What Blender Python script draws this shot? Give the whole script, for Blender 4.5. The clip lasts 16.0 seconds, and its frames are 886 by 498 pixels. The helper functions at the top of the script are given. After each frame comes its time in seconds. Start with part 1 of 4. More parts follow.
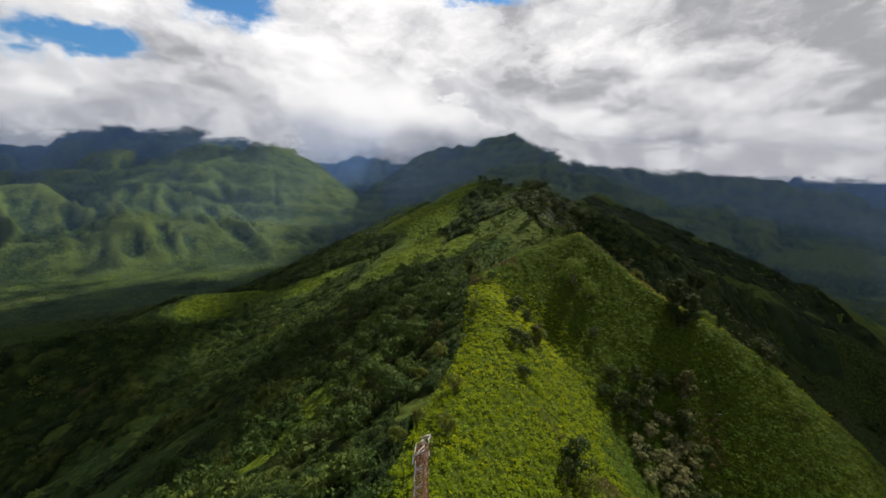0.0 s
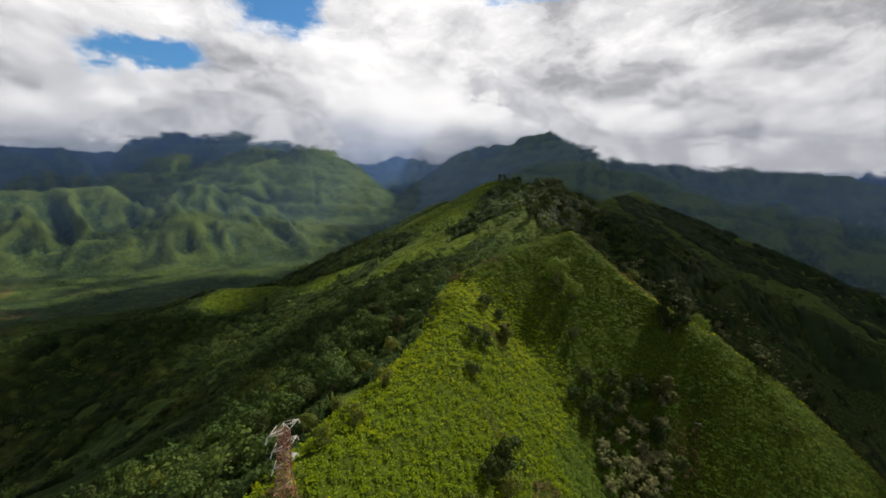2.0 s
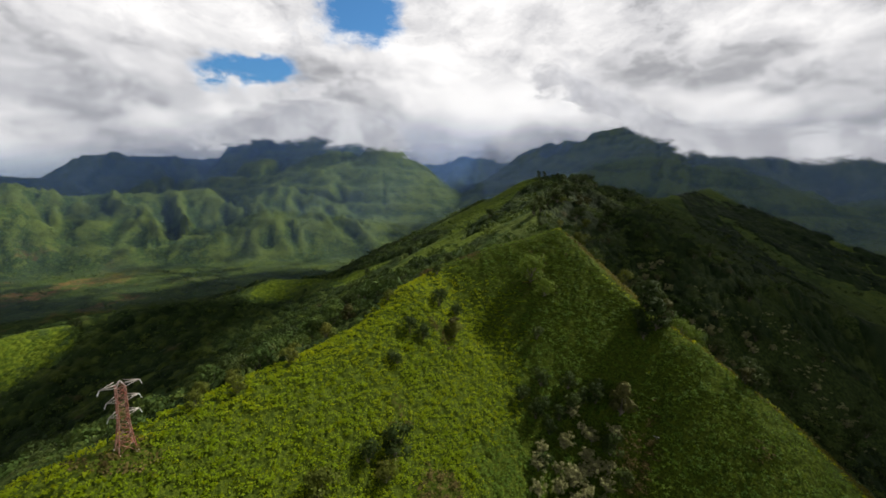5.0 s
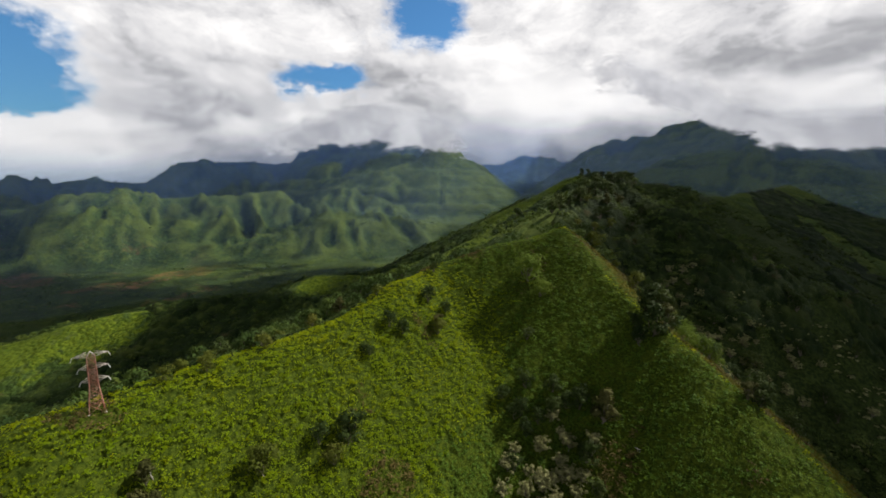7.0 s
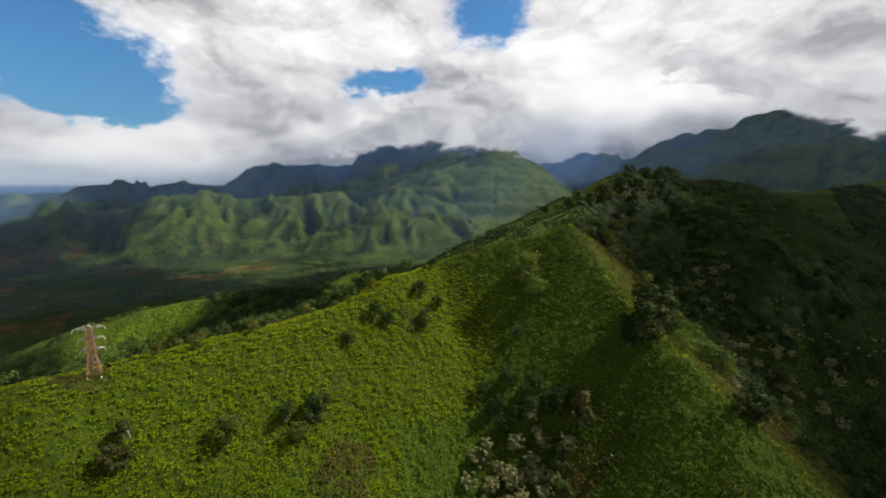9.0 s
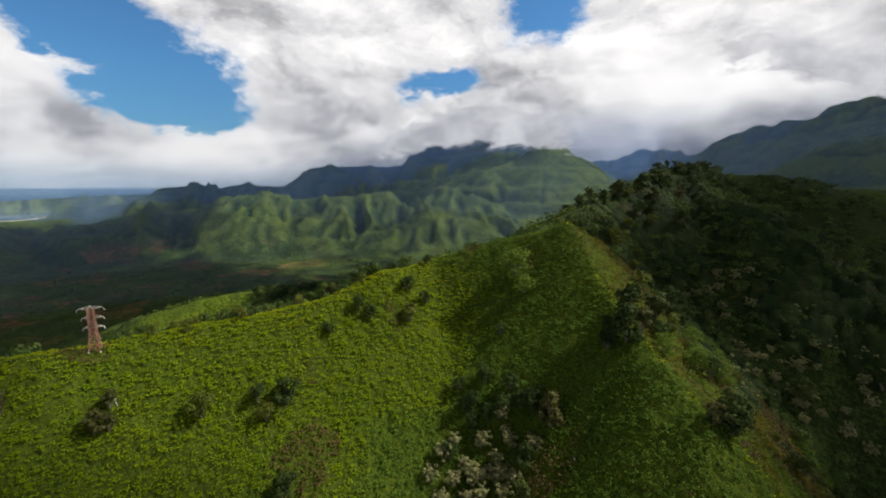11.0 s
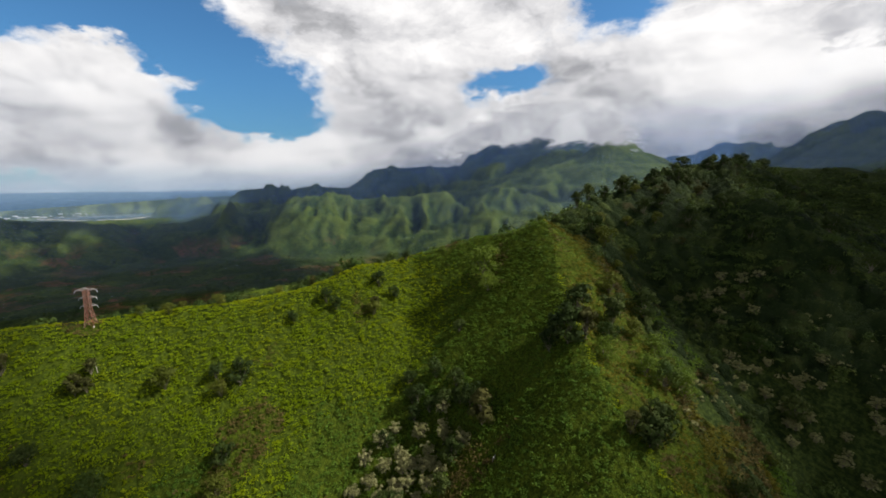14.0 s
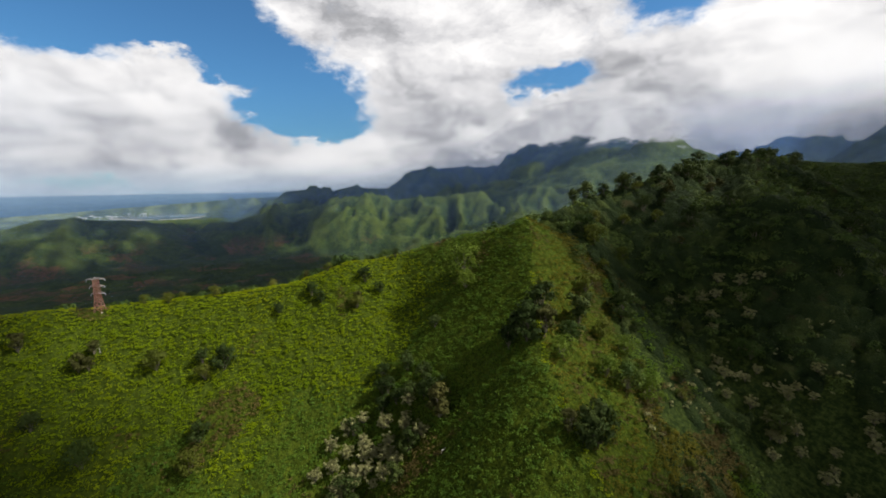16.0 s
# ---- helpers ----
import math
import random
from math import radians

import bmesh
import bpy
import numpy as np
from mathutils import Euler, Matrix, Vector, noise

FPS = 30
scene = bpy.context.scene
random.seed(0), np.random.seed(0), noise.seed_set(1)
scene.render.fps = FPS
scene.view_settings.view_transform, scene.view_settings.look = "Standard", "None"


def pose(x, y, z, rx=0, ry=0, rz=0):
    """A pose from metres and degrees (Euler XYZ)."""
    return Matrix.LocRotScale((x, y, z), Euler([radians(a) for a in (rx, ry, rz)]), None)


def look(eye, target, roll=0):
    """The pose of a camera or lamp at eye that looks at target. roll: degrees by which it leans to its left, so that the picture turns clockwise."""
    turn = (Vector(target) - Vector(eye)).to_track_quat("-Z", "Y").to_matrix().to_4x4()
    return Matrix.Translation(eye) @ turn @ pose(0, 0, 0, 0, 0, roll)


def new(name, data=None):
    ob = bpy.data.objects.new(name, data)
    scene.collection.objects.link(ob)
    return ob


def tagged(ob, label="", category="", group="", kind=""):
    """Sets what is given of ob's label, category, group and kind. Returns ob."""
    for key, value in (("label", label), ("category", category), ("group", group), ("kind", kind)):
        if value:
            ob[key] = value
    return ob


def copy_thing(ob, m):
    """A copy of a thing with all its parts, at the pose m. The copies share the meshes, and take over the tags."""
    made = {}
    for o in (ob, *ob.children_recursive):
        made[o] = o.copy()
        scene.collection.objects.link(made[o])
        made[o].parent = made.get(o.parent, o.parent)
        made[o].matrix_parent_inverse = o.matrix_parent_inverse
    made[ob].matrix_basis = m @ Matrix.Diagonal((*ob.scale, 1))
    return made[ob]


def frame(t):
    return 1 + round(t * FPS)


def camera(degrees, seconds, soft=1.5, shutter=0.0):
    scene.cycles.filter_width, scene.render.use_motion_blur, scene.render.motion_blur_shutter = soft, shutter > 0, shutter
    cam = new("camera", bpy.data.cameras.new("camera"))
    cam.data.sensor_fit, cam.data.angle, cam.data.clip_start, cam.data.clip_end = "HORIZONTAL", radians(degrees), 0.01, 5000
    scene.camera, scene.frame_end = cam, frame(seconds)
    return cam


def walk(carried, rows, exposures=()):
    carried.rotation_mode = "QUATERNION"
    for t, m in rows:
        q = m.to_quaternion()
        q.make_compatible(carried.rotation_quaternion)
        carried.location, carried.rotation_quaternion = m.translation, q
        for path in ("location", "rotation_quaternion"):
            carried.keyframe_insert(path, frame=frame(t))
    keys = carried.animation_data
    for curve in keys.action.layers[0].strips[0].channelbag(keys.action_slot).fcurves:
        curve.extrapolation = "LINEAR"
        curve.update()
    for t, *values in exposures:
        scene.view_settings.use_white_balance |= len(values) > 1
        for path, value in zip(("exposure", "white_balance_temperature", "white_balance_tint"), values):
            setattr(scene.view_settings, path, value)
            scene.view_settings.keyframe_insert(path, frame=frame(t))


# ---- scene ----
cam = camera(96.9, 16.0, 1.7)
METRES, EYE, TILT, LEAN, TURN = 336.0, 420.0, -8.0, -2.7, 0.0
ROWS = [
    (0.0, 0.0, 0.0, 0.0, 0.0, 0.0, -0.0),
    (0.5, 0.0295, -0.0011, -0.0009, 1.49, -0.01, -0.13),
    (1.0, 0.0599, -0.0014, -0.0017, 2.9, -0.02, -0.24),
    (1.5, 0.0912, -0.0012, -0.0028, 4.32, -0.04, -0.35),
    (2.0, 0.1233, -0.0002, -0.004, 5.82, -0.05, -0.49),
    (2.5, 0.1564, 0.0013, -0.0051, 7.34, -0.09, -0.63),
    (3.0, 0.1903, 0.0041, -0.007, 9.28, -0.1, -0.78),
    (3.5, 0.2251, 0.0082, -0.0085, 10.93, -0.12, -0.89),
    (4.0, 0.2598, 0.0134, -0.0096, 12.42, -0.16, -1.04),
    (6.5, 0.4226, 0.0513, -0.0106, 23.18, -0.46, -2.04),
    (7.0, 0.4526, 0.0617, -0.0112, 25.29, -0.51, -2.17),
    (7.5, 0.4816, 0.073, -0.0114, 27.5, -0.62, -2.37),
    (8.0, 0.5103, 0.085, -0.0121, 29.56, -0.7, -2.5),
    (8.5, 0.5377, 0.0976, -0.0125, 31.65, -0.8, -2.69),
    (9.0, 0.5647, 0.1112, -0.013, 33.75, -0.91, -2.86),
    (9.5, 0.5911, 0.1263, -0.0134, 35.9, -1.0, -3.03),
    (10.0, 0.6167, 0.1422, -0.0135, 37.9, -1.11, -3.21),
    (12.5, 0.7355, 0.2337, -0.0104, 45.68, -1.65, -3.72),
    (13.0, 0.7586, 0.2547, -0.0096, 47.22, -1.75, -3.82),
    (13.5, 0.7801, 0.2759, -0.0082, 48.81, -1.84, -3.94),
    (14.0, 0.8019, 0.2971, -0.0067, 50.54, -1.97, -4.06),
    (14.5, 0.8229, 0.3182, -0.0057, 52.03, -2.07, -4.15),
    (15.0, 0.843, 0.3392, -0.005, 53.6, -2.19, -4.23),
    (15.5, 0.8619, 0.3606, -0.0042, 55.0, -2.28, -4.3),
    (16.0, 0.8798, 0.3817, -0.004, 56.46, -2.36, -4.37),
]
walk(cam, [(t, pose(0, 0, EYE, TILT, LEAN, TURN) @ pose(METRES * x, METRES * y, METRES * z, 90 + pitch, roll, yaw)) for t, x, y, z, yaw, pitch, roll in ROWS])

# ---- world, sun ----
SUN_AZ, SUN_EL = 38.0, 47.0          # degrees to the right of the first view, and above the horizon
SUN_DIR = Vector((math.sin(radians(SUN_AZ)) * math.cos(radians(SUN_EL)), math.cos(radians(SUN_AZ)) * math.cos(radians(SUN_EL)), math.sin(radians(SUN_EL))))
sun_data = bpy.data.lights.new("sun", "SUN")
sun_data.energy, sun_data.angle, sun_data.color = 5.0, radians(0.5), (1.0, 0.94, 0.80)
sun = new("sun", sun_data)
sun.matrix_world = look(SUN_DIR * 4000, (0, 0, 0))


class Nodes:
    """Short hands for a node tree."""

    def __init__(self, tree):
        self.tree = tree
        tree.nodes.clear()

    def put(self, socket, value):
        if isinstance(value, bpy.types.NodeSocket):
            self.tree.links.new(value, socket)
        else:
            socket.default_value = value

    def node(self, kind, **settings):
        n = self.tree.nodes.new(kind)
        for key, value in settings.items():
            setattr(n, key, value)
        return n

    def math(self, op, a, b=0.0, c=0.0, clamp=False):
        n = self.node("ShaderNodeMath", operation=op, use_clamp=clamp)
        for s, v in zip(n.inputs, (a, b, c)):
            self.put(s, v)
        return n.outputs[0]

    def vmath(self, op, a, b=(0, 0, 0)):
        n = self.node("ShaderNodeVectorMath", operation=op)
        self.put(n.inputs[0], a), self.put(n.inputs[1], b)
        return n.outputs[0]

    def xyz(self, x, y, z):
        n = self.node("ShaderNodeCombineXYZ")
        for s, v in zip(n.inputs, (x, y, z)):
            self.put(s, v)
        return n.outputs[0]

    def split(self, v):
        n = self.node("ShaderNodeSeparateXYZ")
        self.put(n.inputs[0], v)
        return n.outputs

    def noise(self, vector, scale, detail=4.0, rough=0.55, distortion=0.0):
        n = self.node("ShaderNodeTexNoise")
        self.put(n.inputs["Vector"], vector)
        for key, v in (("Scale", scale), ("Detail", detail), ("Roughness", rough), ("Distortion", distortion)):
            self.put(n.inputs[key], v)
        return n.outputs["Fac"]

    def cells(self, vector, scale, feature="F1", out="Distance"):
        n = self.node("ShaderNodeTexVoronoi", feature=feature)
        self.put(n.inputs["Vector"], vector), self.put(n.inputs["Scale"], scale)
        return n.outputs[out]

    def span(self, v, lo, hi, a=0.0, b=1.0, smooth=True):
        n = self.node("ShaderNodeMapRange", interpolation_type="SMOOTHSTEP" if smooth else "LINEAR")
        for s, val in zip(n.inputs, (v, lo, hi, a, b)):
            self.put(s, val)
        return n.outputs[0]

    def mix(self, fac, a, b, mode="MIX"):
        n = self.node("ShaderNodeMix", data_type="RGBA", blend_type=mode)
        self.put(n.inputs[0], fac)
        for s, v in ((n.inputs[6], a), (n.inputs[7], b)):
            self.put(s, (*v, 1.0) if isinstance(v, tuple) and len(v) == 3 else v)
        return n.outputs[2]

    def blob(self, x, y, cx, cy, sx, sy):
        """A soft round spot, 1 in its middle."""
        dx = self.math("DIVIDE", self.math("SUBTRACT", x, cx), sx)
        dy = self.math("DIVIDE", self.math("SUBTRACT", y, cy), sy)
        d = self.math("ADD", self.math("MULTIPLY", dx, dx), self.math("MULTIPLY", dy, dy))
        return self.math("EXPONENT", self.math("MULTIPLY", d, -1.0))


def make_world():
    world = bpy.data.worlds.new("sky")
    scene.world = world
    world.use_nodes = True
    n = Nodes(world.node_tree)
    sky = n.node("ShaderNodeTexSky", sky_type="NISHITA", sun_disc=False, sun_elevation=radians(SUN_EL), sun_rotation=radians(SUN_AZ), air_density=1.0, dust_density=0.6, ozone_density=2.0)
    way = n.node("ShaderNodeTexCoord").outputs["Generated"]
    x, y, z = n.split(way)
    el = n.math("DEGREES", n.math("ARCSINE", z))
    az = n.math("DEGREES", n.math("ARCTAN2", n.math("MULTIPLY", x, -1.0), y))   # to the left
    round_way = n.xyz(x, y, n.math("MULTIPLY", z, 1.9))
    bent = n.node("ShaderNodeTexNoise")
    n.put(bent.inputs["Vector"], round_way)
    for key, v in (("Scale", 4.6), ("Detail", 6.0), ("Roughness", 0.60)):
        n.put(bent.inputs[key], v)
    swing, lift, _ = n.split(n.vmath("SUBTRACT", bent.outputs["Color"], (0.5, 0.5, 0.5)))
    swirl = n.node("ShaderNodeVectorMath", operation="MULTIPLY_ADD")
    n.put(swirl.inputs[0], bent.outputs["Color"]), n.put(swirl.inputs[1], (0.22, 0.22, 0.16)), n.put(swirl.inputs[2], round_way)

    # heaped cloud: round knobs, finer and finer
    def heaped(vector):
        near = n.node("ShaderNodeTexVoronoi", feature="SMOOTH_F1", normalize=True)
        n.put(near.inputs["Vector"], vector)
        for key, v in (("Scale", 5.2), ("Detail", 4.0), ("Roughness", 0.52), ("Lacunarity", 2.2), ("Smoothness", 0.85)):
            n.put(near.inputs[key], v)
        return n.math("SUBTRACT", 1.0, near.outputs["Distance"])

    knobs = heaped(swirl.outputs[0])
    knobs_lit = heaped(n.vmath("ADD", swirl.outputs[0], (0.014, 0.016, 0.040)))
    big = n.noise(round_way, 2.2, 3.0, 0.5, 0.3)
    fine = n.noise(swirl.outputs[0], 5.0, 8.0, 0.58)
    soft = n.noise(swirl.outputs[0], 3.4, 7.0, 0.52)
    lit = n.noise(n.vmath("ADD", swirl.outputs[0], (0.024, 0.028, 0.070)), 3.4, 7.0, 0.52)
    az_true, el_true = az, el
    frayed = n.node("ShaderNodeTexNoise")
    n.put(frayed.inputs["Vector"], round_way)
    for key, v in (("Scale", 15.0), ("Detail", 5.0), ("Roughness", 0.62)):
        n.put(frayed.inputs[key], v)
    swing2, lift2, _ = n.split(n.vmath("SUBTRACT", frayed.outputs["Color"], (0.5, 0.5, 0.5)))
    az = n.math("ADD", az, n.math("ADD", n.math("MULTIPLY", swing, 9.0), n.math("MULTIPLY", swing2, 7.0)))
    el = n.math("ADD", el, n.math("ADD", n.math("MULTIPLY", lift, 5.0), n.math("MULTIPLY", lift2, 4.5)))

    def spots(rows):
        total = 0.0
        for cx, cy, sx, sy, much in rows:
            total = n.math("ADD", total, n.math("MULTIPLY", n.blob(az, el, cx, cy, sx, sy), much))
        return total

    # clear sky towards the sea, between the bank over the coast and the main cloud, and three small holes
    clear = spots(((71.5, 10.5, 5.0, 4.6, 1.1), (76.5, 8.6, 5.5, 3.0, 1.0), (77.5, 13.5, 4.5, 3.6, 0.9), (81.5, 14.8, 5.4, 4.0, 1.0), (90.0, 19.5, 10.0, 3.8, 1.2), (101.0, 17.0, 9.0, 3.2, 1.1), (92.0, 24.0, 12.0, 5.0, 1.1),
                   (42.0, 13.2, 5.6, 1.7, 0.98), (28.0, 21.4, 6.4, 3.4, 1.1), (-3.0, 25.8, 6.5, 2.0, 1.0), (98.0, 1.0, 16.0, 1.2, 0.6)))
    clear = n.math("MINIMUM", clear, 1.1)
    heaps = spots(((99.0, 6.8, 14.0, 4.2, 1.0), (90.0, 15.4, 3.6, 1.2, 0.70), (84.0, 12.4, 4.6, 0.9, 0.50), (72.0, 4.6, 9.0, 1.9, 1.0)))
    az, el = az_true, el_true
    cover = n.math("ADD", n.math("MULTIPLY", n.math("SUBTRACT", fine, 0.5), 1.1), n.math("MULTIPLY", n.math("SUBTRACT", knobs, 0.62), 0.35))
    cover = n.math("ADD", cover, n.math("ADD", 0.74, n.math("MULTIPLY", heaps, 0.45)))
    cover = n.math("SUBTRACT", cover, n.math("MULTIPLY", clear, 0.86))
    alpha = n.span(cover, 0.10, 0.58)
    # light and dark of the cloud, by its slope towards the sun
    shade = n.math("ADD", 0.47, n.math("MULTIPLY", n.math("SUBTRACT", soft, lit), 3.0))
    shade = n.math("ADD", shade, n.math("MULTIPLY", n.math("SUBTRACT", fine, 0.5), 0.75))
    shade = n.math("ADD", shade, n.math("MULTIPLY", n.math("SUBTRACT", big, 0.5), 1.0))
    shade = n.math("ADD", shade, n.math("MULTIPLY", n.math("SUBTRACT", knobs, knobs_lit), 2.0))
    # thin rims let more light through
    shade = n.math("ADD", shade, n.span(cover, 0.62, 0.30, 0.0, 0.16))
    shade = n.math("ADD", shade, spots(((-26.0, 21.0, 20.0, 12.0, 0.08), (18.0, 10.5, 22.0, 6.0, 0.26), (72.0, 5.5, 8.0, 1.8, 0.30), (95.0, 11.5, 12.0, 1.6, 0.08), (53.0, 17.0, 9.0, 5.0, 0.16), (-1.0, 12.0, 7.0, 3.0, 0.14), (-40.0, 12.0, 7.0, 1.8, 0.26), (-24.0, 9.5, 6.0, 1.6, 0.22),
                                        (60.0, 8.5, 8.0, 3.6, -0.16), (40.0, 8.0, 7.0, 3.0, -0.22), (94.0, 5.8, 14.0, 1.9, -0.16), (-10.0, 14.5, 11.0, 3.0, -0.22), (-26.0, 15.0, 16.0, 7.0, -0.32), (-33.0, 8.0, 12.0, 3.0, -0.26), (-46.0, 15.0, 9.0, 5.0, -0.22), (-6.0, 20.0, 9.0, 3.0, -0.16))))
    shade = n.span(shade, -0.20, 1.20, 0.30, 1.02)
    # the sky above the view is darkened, to lower its fill light on the land
    shade = n.math("SUBTRACT", shade, n.span(el, 27.0, 42.0, 0.0, 0.92))
    tone = n.node("ShaderNodeValToRGB")
    n.put(tone.inputs[0], shade)
    ramp = tone.color_ramp
    ramp.elements[0].position, ramp.elements[0].color = 0.10, (0.11, 0.12, 0.14, 1)
    ramp.elements[1].position, ramp.elements[1].color = 1.0, (1.07, 1.05, 1.04, 1)
    mid = ramp.elements.new(0.5)
    mid.color = (0.66, 0.655, 0.675, 1)
    blue = n.node("ShaderNodeMix", data_type="RGBA", blend_type="MULTIPLY")
    blue.inputs[0].default_value = 1.0
    n.put(blue.inputs[6], sky.outputs[0])
    blue.inputs[7].default_value = (0.048, 0.090, 0.116, 1)
    air = n.mix(alpha, blue.outputs[2], tone.outputs[0])
    # haze on the horizon, and the open sea below it
    air = n.mix(n.span(el, 4.0, -0.3, 0.0, 0.72), air, (0.47, 0.60, 0.74))
    sea = n.mix(n.span(el, -0.45, -2.2), (0.22, 0.34, 0.48), (0.06, 0.14, 0.25))
    air = n.mix(n.span(el, -0.32, -0.48), air, sea)
    back = n.node("ShaderNodeBackground")
    n.put(back.inputs[0], air)
    back.inputs[1].default_value = 0.86
    n.tree.links.new(back.outputs[0], n.node("ShaderNodeOutputWorld").inputs[0])


make_world()
scene.view_settings.exposure = 0.24


# ---- materials ----
def material(name):
    m = bpy.data.materials.new(name)
    m.use_nodes = True
    return m, Nodes(m.node_tree)


def finish(n, shader):
    n.tree.links.new(shader, n.node("ShaderNodeOutputMaterial").inputs[0])


def principled(n, colour, rough, metal=0.0, normal=None, spec=0.5):
    p = n.node("ShaderNodeBsdfPrincipled")
    n.put(p.inputs["Base Color"], (*colour, 1.0) if isinstance(colour, tuple) else colour)
    n.put(p.inputs["Roughness"], rough), n.put(p.inputs["Metallic"], metal), n.put(p.inputs["Specular IOR Level"], spec)
    if normal:
        n.put(p.inputs["Normal"], normal)
    return p.outputs[0]


def bump(n, height_socket, strength, distance):
    b = n.node("ShaderNodeBump")
    n.put(b.inputs["Strength"], strength), n.put(b.inputs["Distance"], distance), n.put(b.inputs["Height"], height_socket)
    return b.outputs[0]


def leaf_material(name, dark, mid, light, patch=30.0, through_part=0.3, rough=0.6, speckle=0.34, backlit=None):
    """Leaves: hue varies from leaf clump to leaf clump and in drifts over the slope."""
    m, n = material(name)
    place = n.node("ShaderNodeNewGeometry")
    rnd = place.outputs["Random Per Island"]
    drift = n.noise(place.outputs["Position"], 1.0 / patch, 4.0, 0.6)
    own = n.node("ShaderNodeObjectInfo").outputs["Random"]
    f = n.math("ADD", n.math("MULTIPLY", rnd, speckle), n.math("ADD", n.math("MULTIPLY", n.span(drift, 0.3, 0.7), 0.66), n.math("MULTIPLY", own, 0.25)))
    col = n.mix(n.span(f, 0.0, 0.6), dark, mid)
    col = n.mix(n.span(f, 0.55, 1.25), col, light)
    body = principled(n, col, rough, spec=0.06)
    tr = n.node("ShaderNodeBsdfTranslucent")
    n.put(tr.inputs[0], n.mix(0.75, col, backlit) if backlit else n.mix(0.5, col, light))
    mixer = n.node("ShaderNodeMixShader")
    mixer.inputs[0].default_value = through_part
    n.tree.links.new(body, mixer.inputs[1]), n.tree.links.new(tr.outputs[0], mixer.inputs[2])
    finish(n, mixer.outputs[0])
    return m


def ground_material():
    """Undergrowth, grass and bare red earth, with the lumps of tree crowns in the woods far off, their lit tops and
    dark gaps painted, and fields on the coast.
    """
    m, n = material("ground_cover")
    pos = n.node("ShaderNodeNewGeometry").outputs["Position"]
    big = n.noise(pos, 1 / 260.0, 5.0, 0.6)
    mid = n.noise(pos, 1 / 45.0, 5.0, 0.6)
    small = n.noise(pos, 1 / 3.0, 5.0, 0.7)
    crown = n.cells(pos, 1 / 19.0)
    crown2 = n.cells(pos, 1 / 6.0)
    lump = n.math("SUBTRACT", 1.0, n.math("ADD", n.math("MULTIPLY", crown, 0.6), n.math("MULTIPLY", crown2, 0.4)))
    # lit crown tops and shaded gaps between them are put into the colour
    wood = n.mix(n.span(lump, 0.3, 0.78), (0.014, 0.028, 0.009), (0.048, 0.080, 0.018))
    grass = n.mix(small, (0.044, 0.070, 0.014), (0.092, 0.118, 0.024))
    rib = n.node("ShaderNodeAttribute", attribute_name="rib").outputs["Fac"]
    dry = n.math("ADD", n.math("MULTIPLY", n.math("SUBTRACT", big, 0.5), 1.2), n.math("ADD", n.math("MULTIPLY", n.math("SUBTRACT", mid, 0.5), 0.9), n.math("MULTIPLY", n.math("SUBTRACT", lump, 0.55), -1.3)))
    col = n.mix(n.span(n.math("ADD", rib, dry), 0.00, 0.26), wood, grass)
    x, y, z = n.split(pos)
    low = n.math("MULTIPLY", n.span(z, 150.0, 50.0), n.math("MULTIPLY", n.span(x, -1000.0, -1500.0), n.span(y, 1400.0, 800.0)))
    red = n.math("MULTIPLY", low, n.span(n.noise(pos, 1 / 190.0, 6.0, 0.6), 0.53, 0.58))
    red = n.math("MULTIPLY", red, n.span(lump, 0.75, 0.35))
    col = n.mix(n.math("MULTIPLY", red, 0.75), col, (0.19, 0.085, 0.040))
    flat_land = n.math("MULTIPLY", n.span(z, 60.0, 30.0), n.span(n.noise(pos, 1 / 120.0, 3.0, 0.5), 0.4, 0.6))
    col = n.mix(n.math("MULTIPLY", flat_land, 0.6), col, (0.040, 0.062, 0.024))
    coast = n.math("MULTIPLY", n.span(x, -3550.0, -3700.0), n.span(y, 1000.0, 500.0))
    fields = n.mix(n.span(n.noise(n.xyz(n.math("MULTIPLY", x, 0.4), y, 0.0), 1 / 170.0, 4.0, 0.7), 0.42, 0.62), (0.030, 0.055, 0.030), (0.150, 0.190, 0.075))
    col = n.mix(coast, col, fields)
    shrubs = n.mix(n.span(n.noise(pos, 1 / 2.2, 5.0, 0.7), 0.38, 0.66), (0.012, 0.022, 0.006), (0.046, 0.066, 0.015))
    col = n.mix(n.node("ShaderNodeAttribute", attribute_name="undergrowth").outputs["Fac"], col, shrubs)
    fern = n.node("ShaderNodeAttribute", attribute_name="fern").outputs["Fac"]
    col = n.mix(fern, col, n.mix(n.span(n.noise(pos, 1 / 1.2, 4.0, 0.7), 0.35, 0.65), (0.024, 0.040, 0.005), (0.066, 0.090, 0.008)))
    h = n.math("ADD", n.math("MULTIPLY", lump, 1.0), n.math("MULTIPLY", small, 0.3))
    meadow = n.node("ShaderNodeAttribute", attribute_name="meadow").outputs["Fac"]
    blades = n.mix(n.span(n.noise(pos, 1 / 5.0, 5.0, 0.7), 0.35, 0.65), (0.036, 0.066, 0.007), (0.110, 0.145, 0.012))
    col = n.mix(n.span(n.math("ADD", meadow, n.math("MULTIPLY", n.math("SUBTRACT", n.noise(pos, 1 / 15.0, 5.0, 0.7), 0.5), 2.6)), 0.35, 0.65), col, blades)
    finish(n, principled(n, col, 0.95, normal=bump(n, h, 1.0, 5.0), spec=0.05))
    return m


